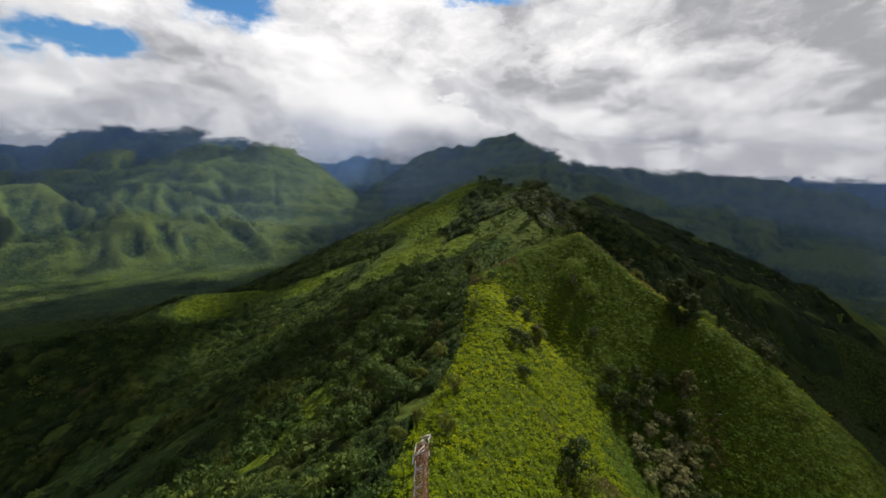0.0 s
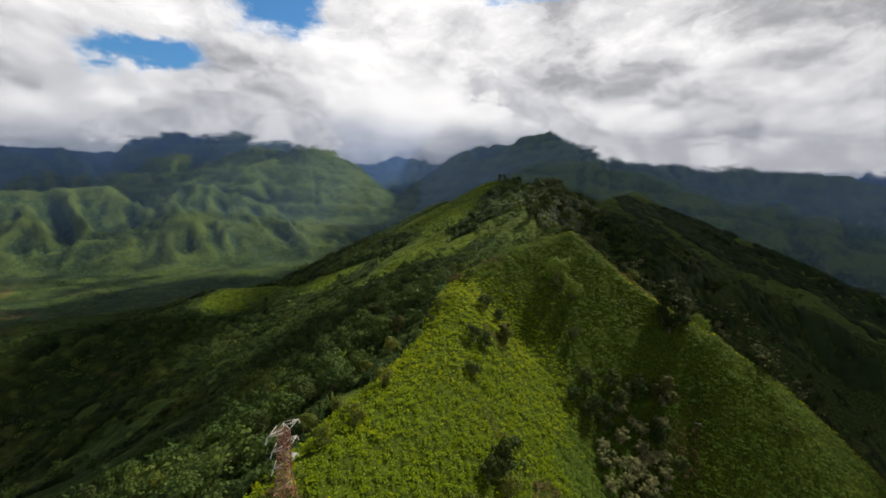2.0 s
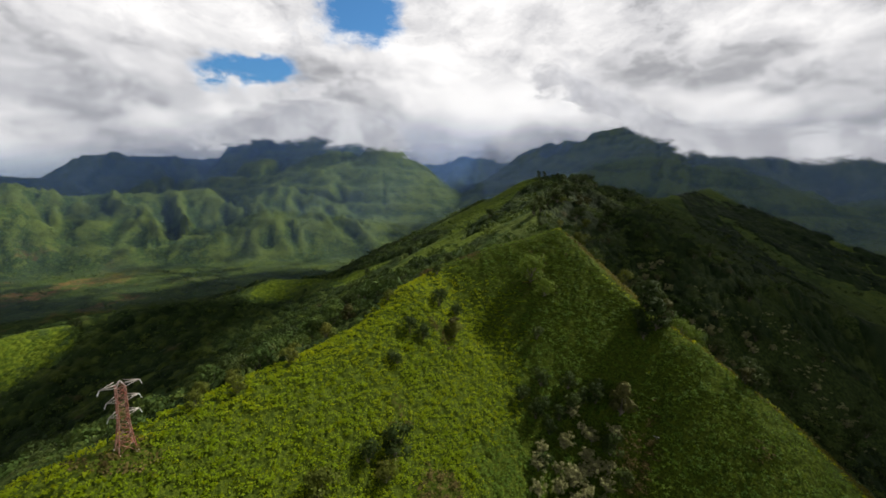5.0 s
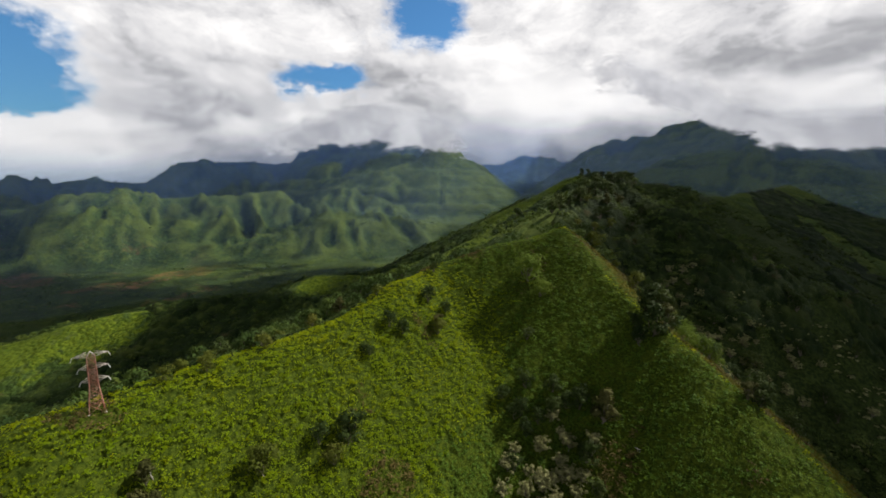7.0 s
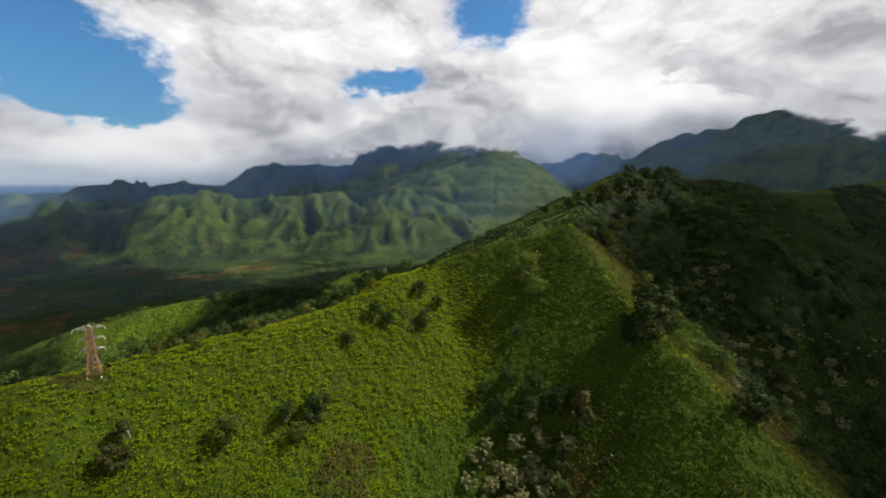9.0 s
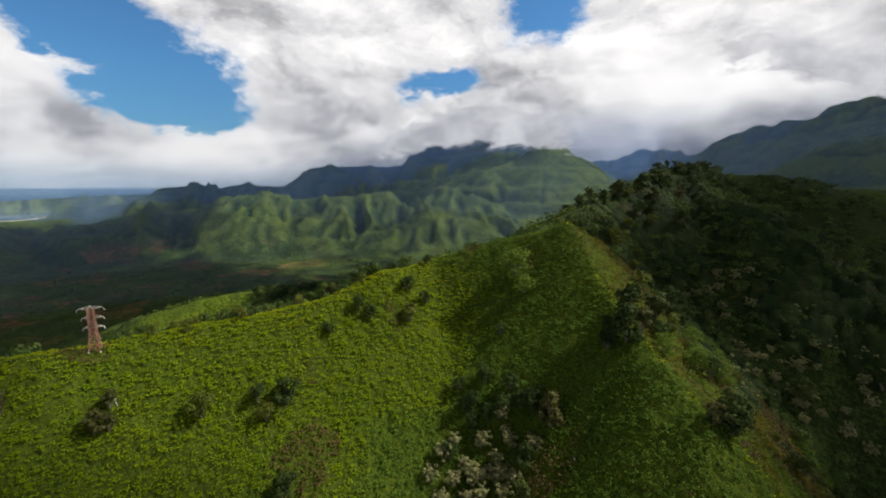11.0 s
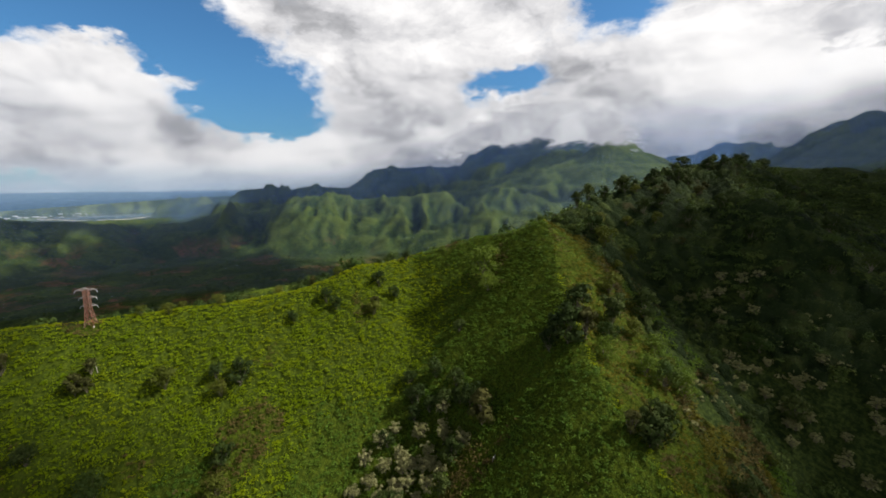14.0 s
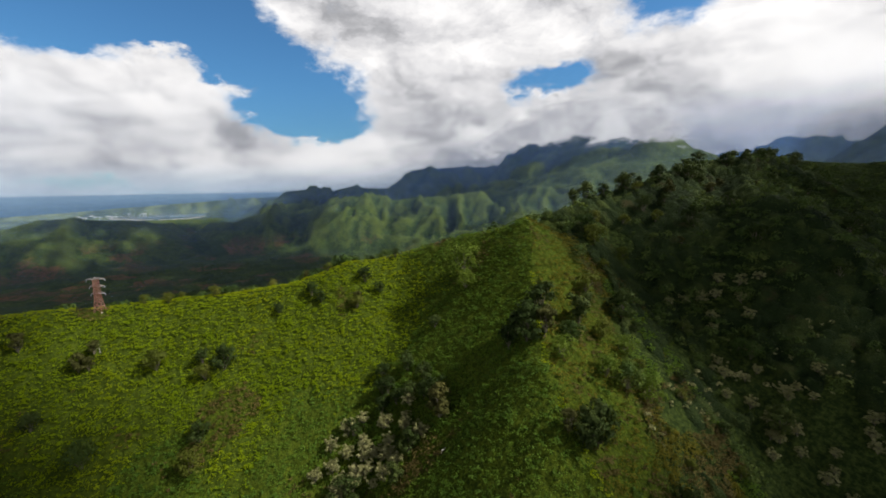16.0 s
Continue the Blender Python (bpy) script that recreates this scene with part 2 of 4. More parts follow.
GROUND = ground_material()
# one fern twice: sunlit yellow-green and shaded deep green put into the colour
LIT_FERN = leaf_material("lit_fern_leaves", (0.095, 0.168, 0.006), (0.145, 0.222, 0.006), (0.230, 0.270, 0.006), 30.0, 0.50, 0.6, 0.10, (0.57, 0.55, 0.008))
SHADED_FERN = leaf_material("shaded_fern_leaves", (0.029, 0.066, 0.011), (0.054, 0.106, 0.014), (0.094, 0.142, 0.014), 34.0, 0.24, 0.6, 0.12, (0.32, 0.40, 0.014))
OLIVE_FERN = leaf_material("olive_fern_leaves", (0.066, 0.066, 0.009), (0.112, 0.104, 0.011), (0.165, 0.140, 0.018), 16.0, 0.34, 0.6, 0.2)
WOODS = leaf_material("woodland_leaves", (0.015, 0.031, 0.010), (0.044, 0.077, 0.018), (0.112, 0.145, 0.026), 50.0, 0.2)
DARK_LEAF = leaf_material("dark_leaves", (0.010, 0.021, 0.006), (0.034, 0.054, 0.014), (0.082, 0.104, 0.028), 40.0, 0.2)
HILL_LEAF = leaf_material("hill_leaves", (0.018, 0.036, 0.011), (0.058, 0.094, 0.023), (0.140, 0.168, 0.042), 14.0, 0.2)
OLIVE_LEAF = leaf_material("olive_leaves", (0.040, 0.054, 0.010), (0.085, 0.105, 0.016), (0.150, 0.150, 0.030), 50.0, 0.25)
LIME_LEAF = leaf_material("lime_leaves", (0.050, 0.085, 0.014), (0.090, 0.140, 0.018), (0.150, 0.195, 0.026), 30.0, 0.3)
PALE_LEAF = leaf_material("pale_leaves", (0.085, 0.092, 0.036), (0.205, 0.208, 0.090), (0.385, 0.370, 0.190), 2.5, 0.2)
DRY_FERN = leaf_material("dry_fern_leaves", (0.045, 0.036, 0.012), (0.080, 0.062, 0.020), (0.120, 0.100, 0.030), 20.0, 0.2)
BROWN_LEAF = leaf_material("brown_leaves", (0.026, 0.030, 0.010), (0.056, 0.060, 0.018), (0.100, 0.096, 0.030), 20.0, 0.2)


def thicket_material(name, dark, mid, light, brown):
    """Close shrubs from above: each head has its own green, painted lighter towards its top, with leafy relief."""
    m, n = material(name)
    pos = n.node("ShaderNodeNewGeometry").outputs["Position"]
    tint = n.node("ShaderNodeAttribute", attribute_name="tint").outputs["Fac"]
    drift = n.noise(pos, 1 / 38.0, 4.0, 0.6)
    leafy = n.noise(pos, 1 / 0.9, 5.0, 0.7)
    sprig = n.cells(pos, 1 / 0.8)
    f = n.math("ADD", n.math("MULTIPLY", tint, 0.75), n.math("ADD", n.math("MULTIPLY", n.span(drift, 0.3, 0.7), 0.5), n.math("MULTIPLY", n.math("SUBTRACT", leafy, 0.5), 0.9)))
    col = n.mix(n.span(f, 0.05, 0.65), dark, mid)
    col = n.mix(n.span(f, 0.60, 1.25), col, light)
    col = n.mix(n.math("MULTIPLY", n.span(n.noise(pos, 1 / 17.0, 4.0, 0.6), 0.58, 0.72), n.span(tint, 0.3, 0.7)), col, brown)
    h = n.math("ADD", leafy, n.math("MULTIPLY", sprig, -0.6))
    finish(n, principled(n, col, 0.8, normal=bump(n, h, 0.9, 1.1), spec=0.06))
    return m


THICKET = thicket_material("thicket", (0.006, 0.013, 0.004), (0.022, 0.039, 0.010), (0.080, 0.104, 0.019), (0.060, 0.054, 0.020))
# the thicket again, its colour lowered to deepen the shade in gulch and hilltop
SHADED_THICKET = thicket_material("shaded_thicket", (0.005, 0.011, 0.004), (0.017, 0.030, 0.009), (0.055, 0.074, 0.019), (0.046, 0.041, 0.018))
BARK_MAT, _n = material("bark")
_p = _n.node("ShaderNodeNewGeometry").outputs["Position"]
_v = _n.noise(_p, 3.0, 5.0, 0.6)
finish(_n, principled(_n, _n.mix(_v, (0.07, 0.055, 0.04), (0.22, 0.19, 0.15)), 0.9, normal=bump(_n, _v, 0.5, 0.05)))


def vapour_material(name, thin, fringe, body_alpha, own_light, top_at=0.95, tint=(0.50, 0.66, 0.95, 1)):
    """Cloud and haze imitated by a tinted see-through sheet, torn at its edges; its attribute rise runs from its lower
    to its upper edge.
    """
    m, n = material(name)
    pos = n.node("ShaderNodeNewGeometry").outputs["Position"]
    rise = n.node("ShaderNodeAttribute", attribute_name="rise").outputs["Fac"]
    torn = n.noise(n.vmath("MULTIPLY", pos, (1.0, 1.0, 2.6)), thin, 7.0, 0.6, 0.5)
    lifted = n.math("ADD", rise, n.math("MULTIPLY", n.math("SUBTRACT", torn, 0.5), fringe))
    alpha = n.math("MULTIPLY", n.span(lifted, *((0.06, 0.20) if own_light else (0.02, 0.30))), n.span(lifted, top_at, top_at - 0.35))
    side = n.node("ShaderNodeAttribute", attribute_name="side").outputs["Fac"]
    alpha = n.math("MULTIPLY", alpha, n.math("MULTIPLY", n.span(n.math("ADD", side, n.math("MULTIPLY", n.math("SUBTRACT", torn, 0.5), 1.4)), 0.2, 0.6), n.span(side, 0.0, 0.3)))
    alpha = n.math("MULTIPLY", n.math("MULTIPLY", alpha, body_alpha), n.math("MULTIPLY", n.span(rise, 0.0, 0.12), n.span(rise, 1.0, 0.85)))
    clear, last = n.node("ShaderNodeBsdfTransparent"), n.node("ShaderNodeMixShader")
    if own_light:      # far cloud, made to glow to match the bright sky behind it
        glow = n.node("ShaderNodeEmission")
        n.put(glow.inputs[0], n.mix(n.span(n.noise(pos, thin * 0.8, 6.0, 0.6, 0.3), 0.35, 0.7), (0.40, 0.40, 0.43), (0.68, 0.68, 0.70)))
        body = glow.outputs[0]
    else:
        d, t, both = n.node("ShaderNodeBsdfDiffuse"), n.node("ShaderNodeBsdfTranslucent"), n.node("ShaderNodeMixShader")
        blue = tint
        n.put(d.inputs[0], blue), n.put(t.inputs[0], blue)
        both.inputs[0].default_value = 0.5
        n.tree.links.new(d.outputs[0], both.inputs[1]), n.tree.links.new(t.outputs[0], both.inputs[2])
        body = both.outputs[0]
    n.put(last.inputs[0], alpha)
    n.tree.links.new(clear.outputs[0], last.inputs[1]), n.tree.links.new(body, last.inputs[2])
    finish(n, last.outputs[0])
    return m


# this cloud sheet gives off its own glow in place of sunlight
CLOUD = vapour_material("glowing_cloud", 1 / 210.0, 0.75, 1.0, True, 0.85)
# tinted veils that stand in for the haze in the air
HAZE = vapour_material("valley_haze_sheet", 1 / 2600.0, 0.30, 0.085, False, 0.95, (0.30, 0.46, 0.76, 1))
COAST_HAZE = vapour_material("coast_haze_sheet", 1 / 2600.0, 0.30, 0.36, False, 0.95, (0.34, 0.50, 0.76, 1))
FAR_HAZE = vapour_material("mountain_haze_sheet", 1 / 2600.0, 0.30, 0.38, False, 0.95, (0.13, 0.26, 0.60, 1))
RANGE_HAZE = vapour_material("range_haze_sheet", 1 / 2600.0, 0.30, 0.30, False, 0.95, (0.20, 0.30, 0.50, 1))
# for the unseen slab that blocks the sun over the land
DECK, _n = material("shading_deck")
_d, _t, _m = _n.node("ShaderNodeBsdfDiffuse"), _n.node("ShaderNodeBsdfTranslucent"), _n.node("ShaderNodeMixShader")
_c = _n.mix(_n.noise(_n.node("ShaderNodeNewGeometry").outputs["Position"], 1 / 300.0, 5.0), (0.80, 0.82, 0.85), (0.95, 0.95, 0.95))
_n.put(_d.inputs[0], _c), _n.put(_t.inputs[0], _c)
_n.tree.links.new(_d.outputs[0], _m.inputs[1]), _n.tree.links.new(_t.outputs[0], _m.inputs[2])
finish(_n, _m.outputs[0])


def painted_steel(name, colour, worn):
    m, n = material(name)
    pos = n.node("ShaderNodeTexCoord").outputs["Object"]
    a, b = n.noise(pos, 0.9, 5.0, 0.6), n.noise(pos, 14.0, 4.0, 0.6)
    col = n.mix(n.span(a, 0.4, 0.65), colour, worn)
    col = n.mix(n.span(b, 0.5, 0.75, 0.0, 0.5), col, (0.12, 0.06, 0.035))
    finish(n, principled(n, col, 0.62, 0.0, bump(n, b, 0.2, 0.01)))
    return m


RED_STEEL = painted_steel("faded_red_steel", (0.28, 0.085, 0.055), (0.36, 0.24, 0.19))
PALE_STEEL = painted_steel("weathered_white_steel", (0.55, 0.52, 0.48), (0.38, 0.33, 0.29))
PORCELAIN, _n = material("insulator_glaze")
_v = _n.noise(_n.node("ShaderNodeTexCoord").outputs["Object"], 6.0, 4.0)
finish(_n, principled(_n, _n.mix(_v, (0.62, 0.62, 0.60), (0.80, 0.80, 0.78)), 0.25))


def plain(name, a, b, scale, rough=0.85):
    m, n = material(name)
    v = n.noise(n.node("ShaderNodeNewGeometry").outputs["Position"], scale, 5.0, 0.6)
    finish(n, principled(n, n.mix(n.span(v, 0.3, 0.7), a, b), rough, normal=bump(n, v, 0.4, 0.05)))
    return m


DEAD_WOOD = plain("dead_wood", (0.20, 0.18, 0.16), (0.42, 0.40, 0.36), 2.0)
WHITE_WALL = plain("white_wall", (0.62, 0.62, 0.60), (0.78, 0.78, 0.76), 0.4)
PALE_ROOF = plain("pale_roof", (0.42, 0.42, 0.42), (0.62, 0.60, 0.58), 0.3)
# ---- the lie of the land: ridges as lines with slopes to either side ----
def lattice(ix, iy, seed):
    h = (ix.astype(np.int64) * 374761393 + iy.astype(np.int64) * 668265263 + seed * 974711) & 0xFFFFFFFF
    h = ((h ^ (h >> 13)) * 1274126177) & 0xFFFFFFFF
    return ((h ^ (h >> 16)) & 0xFFFF) / 65535.0


def value_noise(x, y, seed=0):
    fx, fy = np.floor(x), np.floor(y)
    u, v = x - fx, y - fy
    u, v = u * u * (3 - 2 * u), v * v * (3 - 2 * v)
    a, b = lattice(fx, fy, seed), lattice(fx + 1, fy, seed)
    c, d = lattice(fx, fy + 1, seed), lattice(fx + 1, fy + 1, seed)
    return (a * (1 - u) + b * u) * (1 - v) + (c * (1 - u) + d * u) * v


def fractal(x, y, size, octaves=4, seed=0):
    total, weight, amp = 0.0, 0.0, 1.0
    for i in range(octaves):
        total = total + amp * value_noise(x / size + 17.3 * i, y / size - 9.1 * i, seed + i)
        weight, amp, size = weight + amp, amp * 0.5, size * 0.5
    return total / weight


def creased(x, y, size, octaves=3, seed=0):
    total, weight, amp = 0.0, 0.0, 1.0
    for i in range(octaves):
        n = value_noise(x / size + 5.7 * i, y / size + 3.3 * i, seed + 40 + i)
        total = total + amp * (1 - np.abs(2 * n - 1))
        weight, amp, size = weight + amp, amp * 0.5, size * 0.5
    return total / weight


RIDGES = []


def ridge(points, left, right, soft=6.0, gully=0.0):
    RIDGES.append((np.array(points, float), left, right, soft, gully))


# the near crest with the pylon, up to the grassy shoulder
ridge([(60, -320, 250), (10, -120, 320), (-8, 20, 348), (-4, 80, 344), (3, 120, 346), (22, 180, 348), (27, 224, 355)], 0.62, 0.9, 10)
ridge([(27, 224, 356), (32, 268, 366), (70, 298, 379), (112, 315, 388)], 0.62, 1.02, 6)
# the spur that falls from the shoulder
ridge([(112, 315, 388), (149, 287, 361), (169, 268, 349), (188, 250, 339), (204, 238, 327), (218, 231, 313), (233, 223, 299), (266, 200, 268), (320, 165, 222)], 0.85, 1.0, 4)
# the wooded top behind the shoulder
ridge([(101, 350, 391), (95, 402, 402), (118, 465, 416), (110, 540, 428), (140, 600, 432), (150, 680, 432), (110, 740, 438), (75, 775, 444), (60, 900, 400)], 0.55, 0.9, 8)
ridge([(75, 775, 444), (120, 770, 438), (188, 800, 436), (280, 950, 410), (430, 1150, 425), (508, 1290, 438), (620, 1420, 400)], 0.6, 0.5, 10)
ridge([(140, 590, 428), (160, 510, 412), (190, 472, 402), (260, 440, 359), (355, 463, 323), (470, 430, 280), (620, 380, 200)], 0.6, 1.1, 6)
ridge([(508, 1290, 438), (600, 1130, 378), (720, 1050, 318), (900, 900, 230)], 0.5, 0.5, 8)
# the broad spur towards the valley
ridge([(-40, 520, 312), (-70, 545, 300), (-190, 590, 268), (-335, 550, 260), (-365, 470, 240), (-470, 400, 228), (-585, 302, 205), (-720, 200, 150)], 0.42, 0.4, 14)
ridge([(75, 770, 440), (-60, 800, 380), (-200, 850, 300), (-380, 900, 220), (-560, 880, 140)], 0.55, 0.55, 10)
ridge([(-60, 270, 306), (-110, 330, 262), (-200, 350, 232), (-300, 330, 205), (-420, 270, 160)], 0.42, 0.42, 8)
ridge([(-40, 110, 318), (-90, 130, 290), (-180, 150, 250), (-330, 120, 190)], 0.5, 0.5, 8)
# the long ridge across the valley
ridge([(-2747, -539, 264), (-2784, -332, 243), (-2806, -139, 232), (-2815, -30, 118), (-2815, 190, 110), (-2807, 360, 178), (-2780, 583, 230)], 0.5, 0.42, 12, 0.5)
ridge([(-2780, 583, 230), (-2655, 1099, 280), (-2414, 1640, 325), (-2087, 2110, 378), (-1723, 2475, 385), (-1560, 2680, 430)], 0.5, 0.42, 12, 1.0)
ridge([(-1560, 2680, 430), (-1750, 3000, 585), (-1622, 3263, 640), (-1441, 3357, 775), (-1209, 3462, 615), (-998, 3541, 510), (-806, 3600, 360), (-650, 3640, 230)], 0.6, 0.6, 6, 0.7)
ridge([(-1750, 3000, 585), (-1600, 2820, 430), (-1450, 2620, 260), (-1300, 2450, 120)], 0.65, 0.65, 5, 0.6)
ridge([(-1441, 3357, 775), (-1400, 3150, 560), (-1250, 2900, 330), (-1100, 2700, 140)], 0.65, 0.65, 5, 0.6)
ridge([(-1209, 3462, 615), (-1150, 3250, 420), (-1000, 3000, 250), (-850, 2800, 110)], 0.6, 0.6, 5, 0.6)
# the mountain with its head in the cloud, and the blue hills beside it
ridge([(-3177, 2946, 480), (-3016, 3122, 560), (-2797, 3335, 735), (-2657, 3456, 840), (-2413, 3646, 990), (-2156, 3818, 1100), (-1887, 3972, 960), (-1666, 4081, 740), (-1440, 4177, 600), (-1240, 4250, 470), (-1040, 4313, 340)], 0.7, 0.62, 14, 1.3)
ridge([(-3800, 500, 250), (-3570, 711, 277), (-3495, 1077, 353), (-3339, 1556, 424), (-3161, 1941, 393), (-3000, 2300, 330)], 0.5, 0.45, 14, 1.0)
ridge([(-3750, 1700, 300), (-3595, 1969, 392), (-3394, 2341, 537), (-3262, 2546, 613), (-3005, 2883, 625), (-2885, 3019, 575)], 0.6, 0.55, 12, 1.2)
# the range at the head of the valley, and the cloudy range beyond the near top
ridge([(-1558, 4487, 619), (-1385, 4543, 694), (-960, 4652, 741), (-574, 4715, 738), (-310, 4740, 759)], 0.6, 0.5, 14, 1.0)
ridge([(-500, 3700, 420), (-261, 3991, 640), (69, 3999, 805), (396, 3980, 935), (612, 3953, 1031), (860, 3893, 1085), (1100, 3800, 900), (1500, 3700, 760), (2400, 3500, 640)], 0.6, 0.5, 14, 1.2)
ridge([(150, 2700, 300), (320, 2850, 480), (477, 2962, 622), (710, 2915, 699), (899, 2862, 712), (1185, 3080, 740), (1504, 2937, 712), (1917, 2686, 636), (2040, 2594, 601), (2136, 2515, 614), (2273, 2393, 505), (2450, 2250, 330)], 0.55, 0.5, 12, 1.2)
ridge([(899, 2862, 712), (950, 2500, 480), (1000, 2150, 300), (1100, 1850, 160)], 0.55, 0.55, 10, 1.0)
ridge([(1704, 2800, 670), (1560, 2350, 420), (1480, 2000, 260), (1380, 1750, 160)], 0.5, 0.5, 10, 1.0)
ridge([(2400, 3500, 640), (2828, 3239, 628), (3020, 3061, 633), (3195, 2878, 637), (3500, 2500, 600)], 0.5, 0.5, 14, 1.0)


def height(x, y):
    x, y = np.asarray(x, float), np.asarray(y, float)
    wx = x + 26 * (fractal(x, y, 140, 3, 3) - 0.5)
    wy = y + 26 * (fractal(x, y, 140, 3, 8) - 0.5)
    r = np.hypot(x, y)
    a = np.degrees(np.arctan2(-x, y))
    rise = np.where(a > 60, np.clip(0.52 - 0.017 * (a - 80), 0.12, 0.5), 0.3)
    shore = np.where(a > 74, 165 * np.clip((r - 3150) / 250, 0, 1), 180 * np.clip((r - 3700) / 600, 0, 1))
    z = 14 + 8 * fractal(x, y, 300, 3, 1) + shore + np.clip((r - 4450) * rise, 0, 200)
    z = np.where((x > 500) & (r < 4000), z + 90 * np.clip((x - 500) / 700, 0, 1), z)
    for pts, left, right, soft, gully in RIDGES:
        lo, hi = pts.min(0), pts.max(0)
        reach = hi[2] / min(left, right) + 50
        sel = np.nonzero((x > lo[0] - reach) & (x < hi[0] + reach) & (y > lo[1] - reach) & (y < hi[1] + reach))
        if not len(sel[0]):
            continue
        px, py = (wx[sel], wy[sel]) if gully else (x[sel] + 0.25 * (wx[sel] - x[sel]), y[sel] + 0.25 * (wy[sel] - y[sel]))
        best, run, off, start = np.full(px.shape, -1e9), np.zeros(px.shape), np.zeros(px.shape), 0.0
        for (x0, y0, z0), (x1, y1, z1) in zip(pts[:-1], pts[1:]):
            dx, dy = x1 - x0, y1 - y0
            u = np.clip(((px - x0) * dx + (py - y0) * dy) / (dx * dx + dy * dy), 0, 1)
            d = np.hypot(px - x0 - u * dx, py - y0 - u * dy)
            side = np.clip(((px - x0) * dy - (py - y0) * dx) / (np.hypot(dx, dy) * (d + 1e-3)), -1, 1)
            slope = left + (right - left) * (0.5 + 0.5 * side)
            z_here = z0 + u * (z1 - z0) - slope * (np.sqrt(d * d + soft * soft) - soft)
            higher = z_here > best
            best = np.where(higher, z_here, best)
            run, off = np.where(higher, start + u * np.hypot(dx, dy), run), np.where(higher, d * np.sign(side), off)
            start += np.hypot(dx, dy)
        if gully:
            # side spurs and gullies that run straight down from the crest
            deep = np.clip(np.abs(off) / 110, 0, 1) * np.clip((best - 20) / 110, 0, 1)
            spur = 1.1 * (creased(run + 0.15 * off, 0.14 * off, 260, 1, 5) - 0.55) + 0.9 * (creased(run - 0.1 * off, 0.3 * off, 125, 2, 15) - 0.5) + 0.35 * (creased(run + 0.2 * off, 0.5 * off, 58, 2, 25) - 0.5)
            best = best + gully * deep * 160 * spur + gully * 30 * np.clip(deep * 3, 0, 1) * (creased(px, py, 150, 3, 6) - 0.5) + gully * 16 * (fractal(run, 0 * run, 130, 3, 55) - 0.5)
        z[sel] = 7.0 * np.logaddexp(z[sel] / 7.0, best / 7.0)
    near = np.clip(1 - r / 1500, 0, 1)
    z = z + near * (7 * (fractal(x, y, 60, 4, 21) - 0.5)) + (1 - near) * np.clip((4300 - r) / 600, 0.1, 1) * (16 * (fractal(x, y, 110, 4, 22) - 0.5) + 15 * (creased(x, y, 85, 2, 33) - 0.5))
    return z

# ---- building helpers ----
def mesh_from(name, verts, faces, mat):
    """A mesh from arrays of corners and of faces with equally many sides."""
    verts, faces = np.asarray(verts, np.float32), np.asarray(faces, np.int32)
    me = bpy.data.meshes.new(name)
    me.vertices.add(len(verts))
    me.vertices.foreach_set("co", verts.ravel())
    count, sides = faces.shape
    me.loops.add(count * sides)
    me.loops.foreach_set("vertex_index", faces.ravel())
    me.polygons.add(count)
    me.polygons.foreach_set("loop_start", np.arange(0, count * sides, sides, dtype=np.int32))
    me.update(calc_edges=True)
    me.materials.append(mat)
    return me


def inside(x, y, poly):
    """Which points lie in a polygon."""
    res = np.zeros(x.shape, bool)
    px, py = zip(*poly)
    for a in range(len(poly)):
        b = a - 1
        cond = ((py[a] > y) != (py[b] > y)) & (x < (px[b] - px[a]) * (y - py[a]) / ((py[b] - py[a]) or 1e-9) + px[a])
        res ^= cond
    return res


def meadow(x, y):
    """Where short grass grows in place of trees: on the far knoll, the hollow beside it and a strip below the crest."""
    m = np.zeros(np.shape(x))
    for cx, cy, rx, ry in ((-575, 308, 75, 45), (-520, 300, 70, 60), (-325, 522, 46, 34), (-280, 560, 34, 20), (-600, 240, 90, 60), (-180, 560, 60, 30), (-62, 190, 16, 30), (-36, 205, 10, 22), (-74, 160, 16, 18), (-40, 480, 50, 60), (0, 590, 60, 80), (-30, 690, 70, 60), (30, 760, 50, 60), (10, 420, 40, 40)):
        m = np.maximum(m, np.exp(-(((x - cx) / rx) ** 2 + ((y - cy) / ry) ** 2)))
    return m


BOWL = [(-18, -60), (-16, 20), (-14, 80), (-6, 120), (12, 180), (17, 224), (22, 272), (64, 308), (106, 332), (140, 330), (172, 318), (198, 298), (218, 282), (238, 266), (260, 252), (290, 236), (330, 200), (330, 40), (150, -80)]


# ---- the ground: one sheet, fine near the walk, coarser with distance ----
MIDDLE = (150.0, 120.0)


